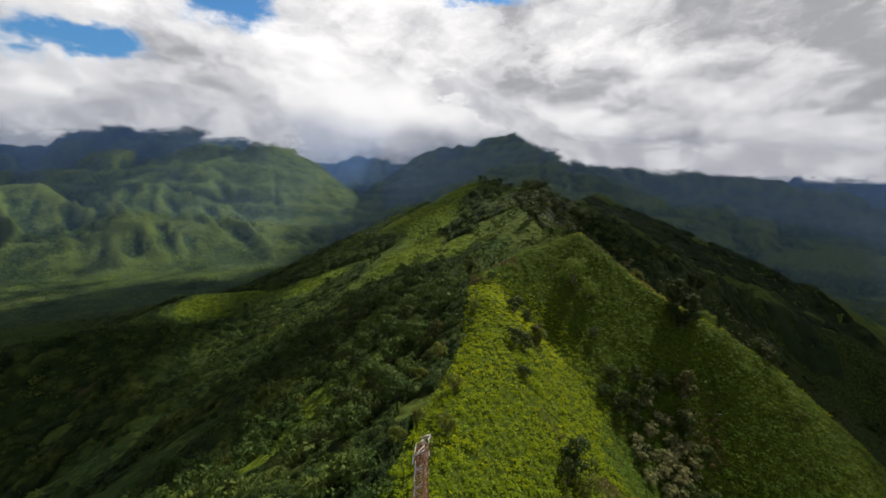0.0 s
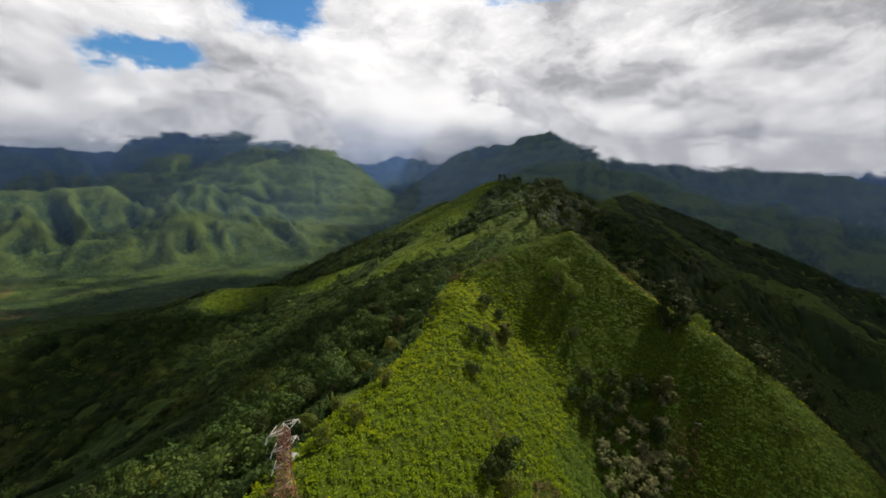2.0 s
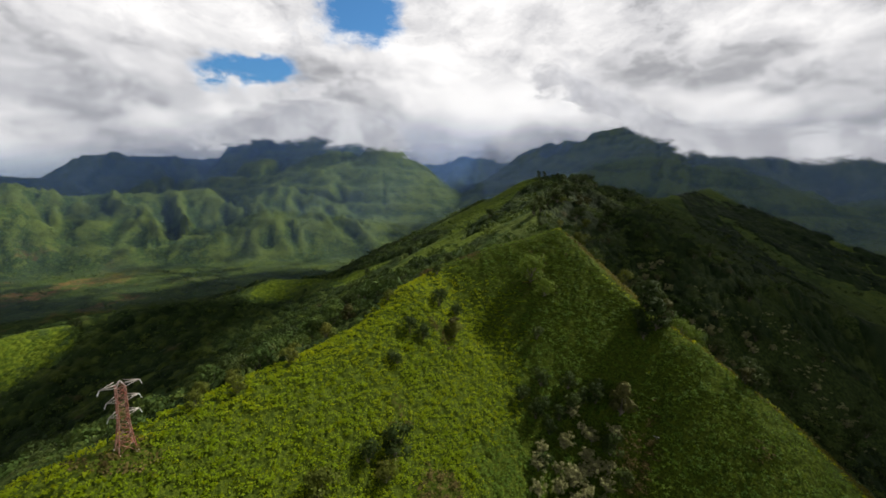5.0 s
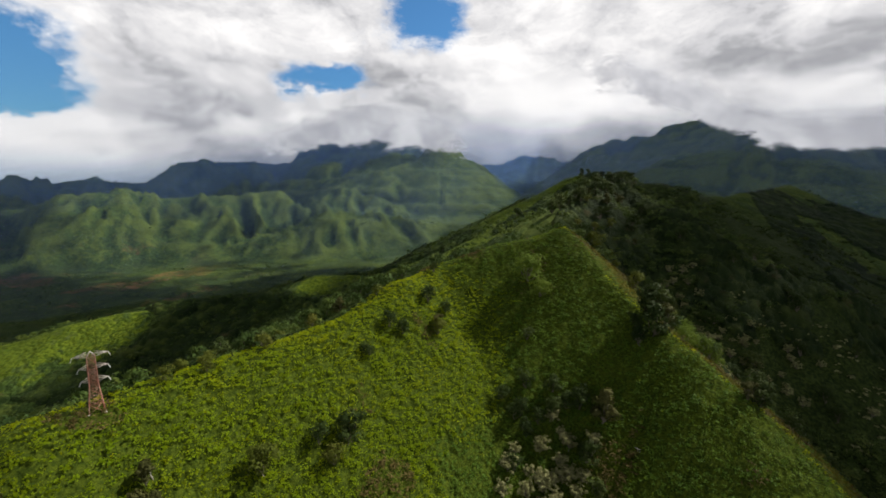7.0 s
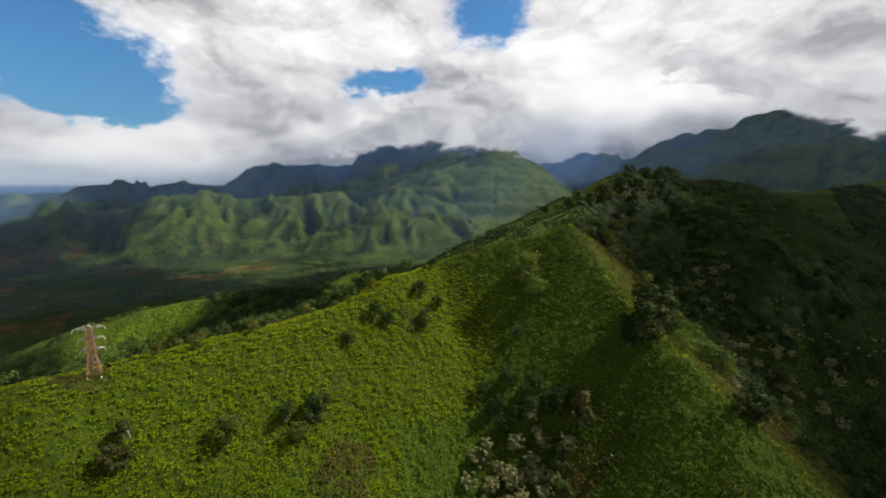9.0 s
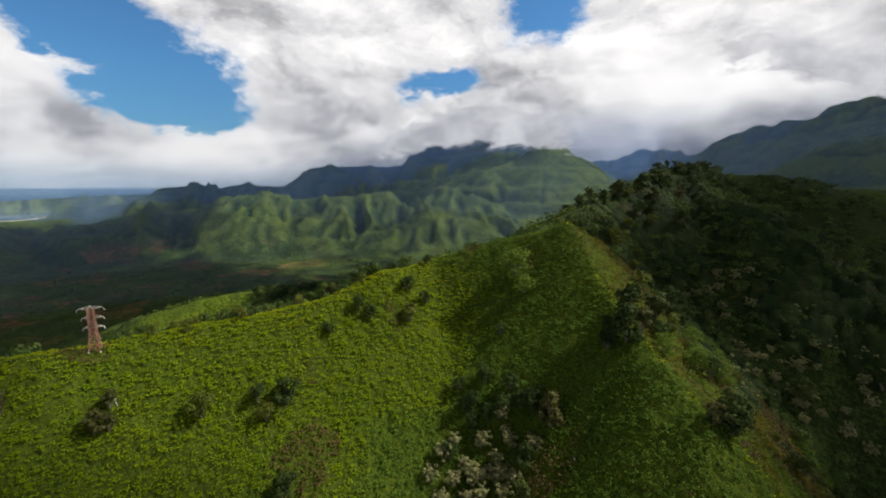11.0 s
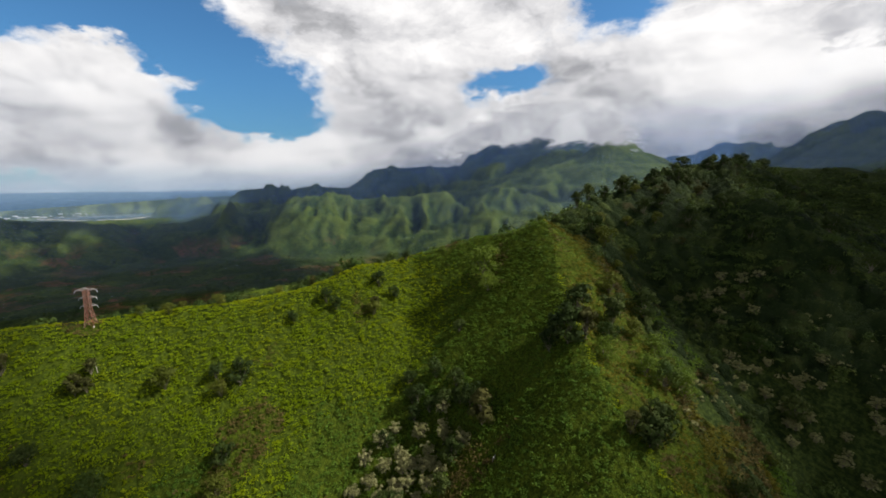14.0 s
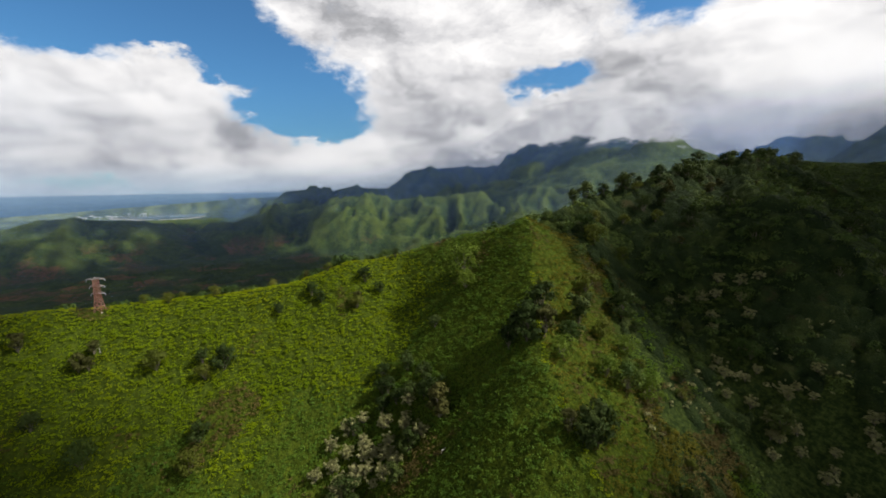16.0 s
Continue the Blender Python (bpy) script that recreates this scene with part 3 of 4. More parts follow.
def make_ground():
    rings = np.concatenate([[0.02, 2.5], 5.0 * np.exp(np.linspace(0, math.log(80.0), 200)), 400.0 * np.exp(np.linspace(0.0066, math.log(4850 / 400.0), 380))])
    angles = np.radians(np.concatenate([np.arange(-62, 118, 0.40), np.arange(118, 298, 2.5)]))
    rr, aa = np.meshgrid(rings, angles, indexing="ij")
    x, y = MIDDLE[0] - rr * np.sin(aa), MIDDLE[1] + rr * np.cos(aa)
    z = height(x.ravel(), y.ravel())
    n = len(angles)
    verts = np.column_stack([x.ravel(), y.ravel(), z])
    i, j = np.meshgrid(np.arange(len(rings) - 1), np.arange(n), indexing="ij")
    k = (j + 1) % n
    faces = np.stack([i * n + j, (i + 1) * n + j, (i + 1) * n + k, i * n + k], -1).reshape(-1, 4)[:, ::-1]
    me = mesh_from("ground", verts, faces, GROUND)
    me.polygons.foreach_set("use_smooth", np.ones(len(faces), bool))
    soft = np.zeros(len(verts), np.float32)
    for dx, dy in ((-4, 0), (4, 0), (0, -4), (0, 4), (0, 0)):
        soft += inside(verts[:, 0] + dx, verts[:, 1] + dy, BOWL) / 5.0
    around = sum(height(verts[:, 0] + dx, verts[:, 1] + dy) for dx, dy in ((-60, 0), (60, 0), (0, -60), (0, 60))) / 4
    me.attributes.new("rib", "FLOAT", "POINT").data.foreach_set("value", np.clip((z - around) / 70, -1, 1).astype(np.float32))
    me.attributes.new("fern", "FLOAT", "POINT").data.foreach_set("value", soft)
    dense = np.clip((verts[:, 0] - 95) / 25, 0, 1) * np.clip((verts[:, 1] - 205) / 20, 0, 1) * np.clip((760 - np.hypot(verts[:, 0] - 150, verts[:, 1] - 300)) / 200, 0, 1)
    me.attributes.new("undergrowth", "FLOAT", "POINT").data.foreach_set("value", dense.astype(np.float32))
    me.attributes.new("meadow", "FLOAT", "POINT").data.foreach_set("value", meadow(verts[:, 0], verts[:, 1]).astype(np.float32))
    return tagged(new("ground", me), "steep green ridges, valley floor and far wooded mountains", "ground", kind="structure")


make_ground()


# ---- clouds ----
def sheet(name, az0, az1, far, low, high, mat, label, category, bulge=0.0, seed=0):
    """A hanging see-through sheet of cloud or haze round the walk, from bearing az0 to az1 (degrees to the left). far,
    low and high: distance and heights by bearing.
    """
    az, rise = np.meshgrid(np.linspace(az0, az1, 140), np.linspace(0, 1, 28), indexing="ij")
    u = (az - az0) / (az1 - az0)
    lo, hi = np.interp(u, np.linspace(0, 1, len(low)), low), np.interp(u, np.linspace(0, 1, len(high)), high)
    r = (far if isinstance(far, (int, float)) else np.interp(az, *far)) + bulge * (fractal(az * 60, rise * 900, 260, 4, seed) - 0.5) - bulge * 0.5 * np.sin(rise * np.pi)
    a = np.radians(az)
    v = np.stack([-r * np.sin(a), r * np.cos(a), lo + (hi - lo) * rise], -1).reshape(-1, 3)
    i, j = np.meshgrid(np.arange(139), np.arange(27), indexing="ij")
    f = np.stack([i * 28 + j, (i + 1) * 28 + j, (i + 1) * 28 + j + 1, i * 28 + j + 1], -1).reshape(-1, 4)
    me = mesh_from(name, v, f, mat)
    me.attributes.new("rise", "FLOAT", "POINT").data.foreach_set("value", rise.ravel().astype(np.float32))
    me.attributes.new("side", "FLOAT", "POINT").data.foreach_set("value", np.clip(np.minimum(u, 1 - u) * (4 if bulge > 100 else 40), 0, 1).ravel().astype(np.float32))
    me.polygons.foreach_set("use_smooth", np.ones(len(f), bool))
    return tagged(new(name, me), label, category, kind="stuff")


sheet("cloud_bank", 49, 17, 3150, (540, 610, 660, 675, 675, 675, 665, 560), (760, 900, 1060, 1160, 1160, 1100, 980, 800), CLOUD, "self-glowing white cloud sheet hung before the mountain top", "cloud", 160, 3)
sheet("cloud_bank", 6, -64, 2350, (900, 900, 760, 590, 565, 550, 535, 520, 505, 500), (1200, 1200, 1020, 820, 800, 790, 770, 750, 730, 720), CLOUD, "self-glowing grey-white cloud sheet hung before the dark range", "cloud", 160, 9)
# see-through sheets added across the land to imitate haze growing with distance
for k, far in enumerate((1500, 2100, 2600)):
    sheet("haze", 112, -60, far, (-200, -200), (900 + 0.1 * far, 900 + 0.1 * far), HAZE, "thin see-through blue sheet imitating haze over the valley", "haze", 60, 20 + k)
sheet("haze", 116, 76, 3480, (-250, -250), (560, 540, 520, 480), COAST_HAZE, "see-through pale blue sheet imitating haze over the coastal plain", "haze", 40, 40)
sheet("haze", 9, -64, 2690, (-250, -250), (1000, 1000, 900, 900), RANGE_HAZE, "see-through blue-grey sheet imitating haze before the dark range", "haze", 40, 50)
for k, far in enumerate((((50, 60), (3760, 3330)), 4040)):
    sheet("haze", 85, -60, far, (-250, -250), (480, 700, 1150, 1300, 1300, 1300, 1100, 900), FAR_HAZE, "see-through blue sheet imitating haze before the far mountains", "haze", 40, 30 + k)


def shading_deck():
    """An unseen cloud slab added between the sun and the land to shade it; its gaps are placed where sun should fall.
    """
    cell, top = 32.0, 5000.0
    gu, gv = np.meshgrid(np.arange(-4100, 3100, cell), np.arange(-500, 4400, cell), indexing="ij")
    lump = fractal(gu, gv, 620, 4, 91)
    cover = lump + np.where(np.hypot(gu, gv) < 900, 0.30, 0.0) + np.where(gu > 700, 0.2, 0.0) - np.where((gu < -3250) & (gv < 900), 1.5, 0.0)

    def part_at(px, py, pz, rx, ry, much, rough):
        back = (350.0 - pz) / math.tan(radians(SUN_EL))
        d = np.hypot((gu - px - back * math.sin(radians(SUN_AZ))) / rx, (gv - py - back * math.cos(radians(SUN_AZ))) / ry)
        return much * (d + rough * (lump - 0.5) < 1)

    # gaps placed by hand over the near spots that should be sunlit
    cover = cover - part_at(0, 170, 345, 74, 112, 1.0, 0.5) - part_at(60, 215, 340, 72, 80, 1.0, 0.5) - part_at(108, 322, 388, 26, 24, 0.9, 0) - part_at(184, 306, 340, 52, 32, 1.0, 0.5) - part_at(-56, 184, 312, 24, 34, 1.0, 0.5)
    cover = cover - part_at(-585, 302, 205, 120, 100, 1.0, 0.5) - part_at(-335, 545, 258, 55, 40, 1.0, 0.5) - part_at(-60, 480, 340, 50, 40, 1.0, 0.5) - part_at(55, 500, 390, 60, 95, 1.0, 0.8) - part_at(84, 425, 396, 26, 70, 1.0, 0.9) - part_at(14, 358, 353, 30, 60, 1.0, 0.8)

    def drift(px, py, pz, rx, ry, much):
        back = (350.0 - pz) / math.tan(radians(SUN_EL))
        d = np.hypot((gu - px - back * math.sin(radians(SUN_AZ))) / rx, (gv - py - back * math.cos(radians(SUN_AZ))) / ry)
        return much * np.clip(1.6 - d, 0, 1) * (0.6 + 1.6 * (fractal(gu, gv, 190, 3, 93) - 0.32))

    # softer gaps and thick spots, placed to light or shade the far slopes
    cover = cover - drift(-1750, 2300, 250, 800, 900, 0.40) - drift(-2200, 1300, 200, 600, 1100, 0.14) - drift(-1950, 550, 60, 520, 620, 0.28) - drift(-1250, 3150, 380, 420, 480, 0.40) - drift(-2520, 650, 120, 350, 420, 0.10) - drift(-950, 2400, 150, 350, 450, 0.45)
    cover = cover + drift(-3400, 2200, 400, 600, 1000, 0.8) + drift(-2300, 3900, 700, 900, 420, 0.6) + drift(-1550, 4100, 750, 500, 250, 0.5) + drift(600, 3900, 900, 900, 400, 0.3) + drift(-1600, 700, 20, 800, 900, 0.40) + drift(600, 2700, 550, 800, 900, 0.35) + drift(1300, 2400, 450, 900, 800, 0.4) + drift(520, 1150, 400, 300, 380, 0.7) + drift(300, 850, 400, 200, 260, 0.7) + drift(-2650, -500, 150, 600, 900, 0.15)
    # small gaps placed over the flanks of the near ridge, to let in half light
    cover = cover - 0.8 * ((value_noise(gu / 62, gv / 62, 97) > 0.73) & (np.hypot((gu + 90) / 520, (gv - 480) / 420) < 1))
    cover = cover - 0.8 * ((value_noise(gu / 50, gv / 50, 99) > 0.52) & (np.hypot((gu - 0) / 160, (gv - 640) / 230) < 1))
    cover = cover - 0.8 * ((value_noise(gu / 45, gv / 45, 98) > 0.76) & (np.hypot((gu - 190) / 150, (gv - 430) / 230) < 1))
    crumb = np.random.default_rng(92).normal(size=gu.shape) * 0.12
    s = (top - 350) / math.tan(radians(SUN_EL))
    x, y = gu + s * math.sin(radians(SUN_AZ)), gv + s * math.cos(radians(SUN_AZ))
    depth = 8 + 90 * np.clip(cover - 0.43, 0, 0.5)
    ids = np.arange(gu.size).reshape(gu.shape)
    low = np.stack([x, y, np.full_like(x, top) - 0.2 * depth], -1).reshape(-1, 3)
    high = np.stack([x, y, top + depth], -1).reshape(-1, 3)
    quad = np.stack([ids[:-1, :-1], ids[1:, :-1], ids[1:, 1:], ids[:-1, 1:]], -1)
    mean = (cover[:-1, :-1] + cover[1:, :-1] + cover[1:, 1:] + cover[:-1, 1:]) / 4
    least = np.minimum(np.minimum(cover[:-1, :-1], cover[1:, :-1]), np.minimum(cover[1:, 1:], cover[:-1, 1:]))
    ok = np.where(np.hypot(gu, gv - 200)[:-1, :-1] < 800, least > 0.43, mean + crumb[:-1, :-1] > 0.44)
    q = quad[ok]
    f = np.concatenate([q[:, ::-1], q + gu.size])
    tagged(new("shading_deck", mesh_from("shading_deck", np.concatenate([low, high]), f, DECK)), "unseen cloud slab added to shade the land, with gaps placed for sun", "cloud", kind="stuff")


shading_deck()


# ---- plants ----
def leaves(centres, outward, size, rng, slim=0.55, droop=0.5):
    """Folded leaf sprays: a four-cornered blade for each centre, lying roughly across its outward direction."""
    c, o = np.asarray(centres, float), np.asarray(outward, float)
    count = len(c)
    size = np.broadcast_to(size, count)
    o = o / (np.linalg.norm(o, axis=1, keepdims=True) + 1e-9)
    r = rng.normal(size=(count, 3))
    along = np.cross(o, r)
    along /= np.linalg.norm(along, axis=1, keepdims=True) + 1e-9
    along = along + o * rng.uniform(-droop, droop, (count, 1))
    along /= np.linalg.norm(along, axis=1, keepdims=True)
    across = np.cross(along, o)
    across /= np.linalg.norm(across, axis=1, keepdims=True) + 1e-9
    s = size[:, None]
    v = np.stack([c - along * s * 0.5, c + across * s * slim * 0.5 + o * s * 0.10, c + along * s * 0.5, c - across * s * slim * 0.5 + o * s * 0.06], 1)
    f = np.arange(count * 4).reshape(-1, 4)
    return v.reshape(-1, 3), f


def domes(x, y, size, seed):
    """Round heads of shrubs, one in each cell of a loose lattice: how high the nearest rises here, 0 to 1, and a number of its own."""
    cx, cy = np.floor(x / size), np.floor(y / size)
    top, own = np.zeros_like(x), np.zeros_like(x)
    for dx in (-1, 0, 1):
        for dy in (-1, 0, 1):
            ix, iy = cx + dx, cy + dy
            px, py = (ix + 0.15 + 0.7 * lattice(ix, iy, seed)) * size, (iy + 0.15 + 0.7 * lattice(ix, iy, seed + 1)) * size
            big = 0.55 + 0.45 * lattice(ix, iy, seed + 2)
            d = np.hypot(x - px, y - py) / (0.80 * size * big)
            rise = big * np.sqrt(np.clip(1 - d * d, 0, 1))
            own = np.where(rise > top, lattice(ix, iy, seed + 3), own)
            top = np.maximum(top, rise)
    return top, own


def fern_slopes():
    rng = np.random.default_rng(5)
    x, y = rng.uniform(-20, 330, 120000), rng.uniform(-80, 332, 120000)
    keep = inside(x, y, BOWL) & (rng.random(120000) < np.clip(1.3 - np.hypot(x - 60, y - 190) / 300, 0.15, 1))
    x, y = x[keep][:40000], y[keep][:40000]
    # thinner growth runs on past the crest of the spur, down towards the gulch
    ex, ey = rng.uniform(118, 330, 30000), rng.uniform(225, 380, 30000)
    past = ex + ey - np.interp(ex, [112, 188, 240, 330], [427, 438, 471, 510])
    keep = ~inside(ex, ey, BOWL) & (past > 0) & (past < 95) & (fractal(ex, ey, 26, 3, 68) > 0.15 + 0.0035 * past)
    x, y = np.concatenate([x, ex[keep][:17000]]), np.concatenate([y, ey[keep][:17000]])
    z = height(x, y)
    gx, gy = height(x + 1, y) - z, height(x, y + 1) - z
    up = np.stack([-gx * 0.5, -gy * 0.5, np.ones_like(gx)], 1)
    up /= np.linalg.norm(up, axis=1, keepdims=True)
    per = 7
    wx, wy = x + 2.2 * (fractal(x, y, 9, 2, 62) - 0.5), y + 2.2 * (fractal(x, y, 9, 2, 63) - 0.5)
    heap, _ = domes(wx, wy, 3.1, 600)
    lean_x, lean_y = domes(wx + 0.25, wy, 3.1, 600)[0] - heap, domes(wx, wy + 0.25, 3.1, 600)[0] - heap
    big = (0.62 + 0.42 * heap) * rng.uniform(0.7, 1.25, len(x))
    base = np.stack([x, y, z - 0.15 + 1.75 * heap], 1)
    facing = up + np.stack([-3.2 * np.clip(lean_x, -0.3, 0.3), -3.2 * np.clip(lean_y, -0.3, 0.3), 0 * z], 1)
    d = rng.normal(size=(len(x), per, 3)) * 0.42 + facing[:, None]
    d /= np.linalg.norm(d, axis=2, keepdims=True)
    c = base[:, None] + rng.normal(size=(len(x), per, 3)) * np.array([0.62, 0.62, 0.16]) + d * 0.25
    dry = fractal(x, y, 26, 3, 66) + 0.5 * np.clip(1 - np.hypot((x - 76) / 20, (y - 136) / 26), 0, 1) + 0.4 * np.clip(1 - np.hypot((x - 62) / 12, (y - 92) / 14), 0, 1) + 0.05 * rng.normal(size=len(x)) > 0.74
    sizes = np.repeat(big, per).reshape(-1, per) * rng.uniform(0.7, 1.3, (len(x), per))
    # ferns painted sunlit yellow-green below the crest, shaded deep green in the hollow
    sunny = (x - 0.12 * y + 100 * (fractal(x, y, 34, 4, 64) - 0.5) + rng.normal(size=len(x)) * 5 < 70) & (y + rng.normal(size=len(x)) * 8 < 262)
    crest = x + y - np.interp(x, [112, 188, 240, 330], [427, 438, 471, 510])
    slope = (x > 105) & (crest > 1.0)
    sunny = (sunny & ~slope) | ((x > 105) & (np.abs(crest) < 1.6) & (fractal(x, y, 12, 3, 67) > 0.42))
    dry |= slope & (fractal(x, y, 13, 3, 69) > 0.60)
    slope &= fractal(x, y, 18, 3, 65) + 0.006 * (60 - crest) > 0.50
    v, f = leaves(c[dry].reshape(-1, 3), d[dry].reshape(-1, 3), sizes[dry].ravel(), rng, 0.6)
    tagged(new("dry_fern", mesh_from("dry_fern", v, f, DRY_FERN)), "dry brown bracken in patches among the green ferns", "ferns", kind="stuff")
    for name, pick, mat, label in (("fern_thicket", sunny & ~dry, LIT_FERN, "dense ferns and shrubs below the crest, coloured bright yellow-green as if sunlit"), ("fern_thicket", slope & ~sunny & ~dry, OLIVE_FERN, "thin yellowish olive growth on the far side of the spur"), ("fern_thicket", ~sunny & ~dry & ~slope, SHADED_FERN, "dense ferns covering the hollow and the spur, coloured deep green as if shaded")):
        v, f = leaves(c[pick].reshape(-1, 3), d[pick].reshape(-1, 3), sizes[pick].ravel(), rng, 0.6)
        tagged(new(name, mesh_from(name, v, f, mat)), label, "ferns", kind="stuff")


fern_slopes()


def crowns(points, radius, per, rng, flat=0.8, lobes=4, leaf=0.46):
    """Leaf sprays for many crowns at once: a few lobes each, leaves thick on their upper sides."""
    points, radius = np.asarray(points, float), np.asarray(radius, float)
    count = len(points)
    lob = rng.normal(size=(count, lobes, 3)) * np.array([0.42, 0.42, 0.22])
    pick = rng.integers(0, lobes, (count, per))
    centre = np.take_along_axis(lob, pick[..., None], 1)
    d = rng.normal(size=(count, per, 3))
    d /= np.linalg.norm(d, axis=2, keepdims=True)
    d[..., 2] = np.where(d[..., 2] < -0.35, -d[..., 2], d[..., 2])
    p = centre + d * rng.uniform(0.38, 0.62, (count, per, 1))
    p = points[:, None] + p * radius[:, None, None] * np.array([1, 1, flat])
    size = np.repeat(radius, per) * leaf * rng.uniform(0.6, 1.5, count * per)
    return leaves(p.reshape(-1, 3), d.reshape(-1, 3), size, rng, 0.7)


def woods(name, label, count, box, accept, radius, per, mat, seed, lift=0.55, leaf=0.46):
    rng = np.random.default_rng(seed)
    x, y = rng.uniform(box[0], box[1], count), rng.uniform(box[2], box[3], count)
    keep = accept(x, y, rng)
    x, y = x[keep], y[keep]
    r = rng.uniform(*radius, len(x)) * (0.7 + 0.6 * rng.random(len(x)) ** 2)
    p = np.stack([x, y, height(x, y) + r * lift], 1)
    v, f = crowns(p, r, per, rng, leaf=leaf)
    tagged(new(name, mesh_from(name, v, f, mat)), label, "woodland", kind="stuff")


def left_side(x, y, rng):
    n = fractal(x, y, 90, 4, 71) - 0.5 * np.clip(meadow(x, y) - 0.3, 0, 1)
    return ~inside(x, y, BOWL) & (x < 105) & (n > 0.36 + 0.12 * rng.random(len(x)))


def right_side(x, y, rng):
    n = fractal(x, y, 80, 4, 72) - 0.3 * np.clip(meadow(x, y) - 0.3, 0, 1)
    return ~inside(x, y, BOWL) & (x >= 100) & (y > 215) & (n > 0.36 + 0.14 * rng.random(len(x)))


def near_left(x, y, rng):
    return left_side(x, y, rng) & (np.hypot(x, y - 150) < 420)


def canopy(name, label, box, step, accept, heads, mat, seed, sprays=0, leaf=1.0, spray_mat=None):
    """A thicket seen from above: close round heads of several sizes over the slope. heads: (width, height) from large to small."""
    gx, gy = np.meshgrid(np.arange(box[0], box[1], step), np.arange(box[2], box[3], step), indexing="ij")
    rng = np.random.default_rng(seed)
    x, y = (gx + rng.uniform(-0.3, 0.3, gx.shape) * step).ravel(), (gy + rng.uniform(-0.3, 0.3, gx.shape) * step).ravel()
    lush = 0.30 + 1.2 * np.clip(fractal(x, y, 46, 3, seed + 9) - 0.2, 0, 1)
    rise, tint = np.zeros_like(x), np.zeros_like(x)
    for k, (wide, tall) in enumerate(heads):
        top, own = domes(x + 0.8 * wide * (fractal(x, y, wide * 1.5, 2, seed + 20 + k) - 0.5), y, wide, seed + 5 * k)
        rise += top * tall * (lush if k < 2 else 1.0)
        # besides each head's own tint, tops are painted lighter and hollows darker
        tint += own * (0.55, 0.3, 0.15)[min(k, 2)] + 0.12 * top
    base = height(x, y)
    keep = accept(x, y, rng).reshape(gx.shape)
    inner = keep.copy()
    for shift in ((1, 0), (-1, 0), (0, 1), (0, -1), (1, 1), (-1, -1)):
        inner &= np.roll(keep, shift, (0, 1))
    inner[0], inner[-1], inner[:, 0], inner[:, -1] = False, False, False, False
    z = np.where(inner.ravel(), base - 0.5 + rise, base - 1.2)
    ids = np.arange(gx.size).reshape(gx.shape)
    quad = np.stack([ids[:-1, :-1], ids[1:, :-1], ids[1:, 1:], ids[:-1, 1:]], -1)[keep[:-1, :-1] & keep[1:, 1:]]
    used, faces = np.unique(quad.ravel(), return_inverse=True)
    me = mesh_from(name, np.stack([x, y, z], 1)[used], faces.reshape(-1, 4), mat)
    me.attributes.new("tint", "FLOAT", "POINT").data.foreach_set("value", tint[used].astype(np.float32))
    tagged(new(name, me), label, "woodland", kind="stuff")
    if sprays:
        deep = z.reshape(gx.shape)
        sx, sy = np.gradient(deep, step)
        pick = rng.choice(np.nonzero(inner.ravel())[0], sprays)
        up = np.stack([-sx.ravel()[pick], -sy.ravel()[pick], np.ones(sprays)], 1)
        at = np.stack([x[pick], y[pick], z[pick]], 1) + rng.normal(size=(sprays, 3)) * np.array([0.5, 0.5, 0.12]) * step
        v, f = leaves(at, up + rng.normal(size=(sprays, 3)) * 0.6, rng.uniform(0.8, 1.7, sprays) * leaf, rng, 0.7, 0.9)
        tagged(new("foliage", mesh_from("foliage", v, f, spray_mat)), "loose leafy sprays over the scrub", "foliage", kind="stuff")


def open_left(x, y, rng):
    n = fractal(x, y, 90, 4, 71) - 1.3 * np.clip(meadow(x, y) - 0.25, 0, 1)
    return ~inside(x, y, BOWL) & (x < 108) & (n > 0.33)


def open_right(x, y, rng):
    n = fractal(x, y, 70, 4, 72) - 0.3 * np.clip(meadow(x, y) - 0.3, 0, 1)
    past = x + y - np.interp(x, [112, 188, 240, 330], [427, 438, 471, 510])
    return ~inside(x, y, BOWL) & (x >= 92) & (n > 0.37) & ((y > 345) | (past > 62 + 30 * (n - 0.5)))


def near_flank(x, y):
    return (x > -200) & (y > 20) & (y < 330)


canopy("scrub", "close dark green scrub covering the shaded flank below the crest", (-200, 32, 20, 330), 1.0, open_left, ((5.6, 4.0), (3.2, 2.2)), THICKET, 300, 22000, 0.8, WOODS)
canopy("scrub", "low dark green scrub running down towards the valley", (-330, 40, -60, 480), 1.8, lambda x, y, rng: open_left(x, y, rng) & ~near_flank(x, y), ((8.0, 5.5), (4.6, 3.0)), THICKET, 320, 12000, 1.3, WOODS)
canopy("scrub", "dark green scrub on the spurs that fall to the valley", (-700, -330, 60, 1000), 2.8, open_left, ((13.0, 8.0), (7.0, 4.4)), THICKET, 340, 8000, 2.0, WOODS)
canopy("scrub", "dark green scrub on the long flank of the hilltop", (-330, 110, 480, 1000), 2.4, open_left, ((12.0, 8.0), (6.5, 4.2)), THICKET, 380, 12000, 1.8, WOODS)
canopy("scrub", "crowded shrubs filling the gulch and the hilltop, painted darker for shade", (92, 380, 215, 640), 1.4, open_right, ((8.5, 6.5), (4.4, 3.2)), SHADED_THICKET, 420, 22000, 1.0, DARK_LEAF)
canopy("scrub", "shrubs on the slopes behind the hilltop, painted darker for shade", (380, 900, 250, 1200), 4.5, lambda x, y, rng: fractal(x, y, 120, 4, 74) > 0.45, ((15.0, 8.0),), SHADED_THICKET, 460)
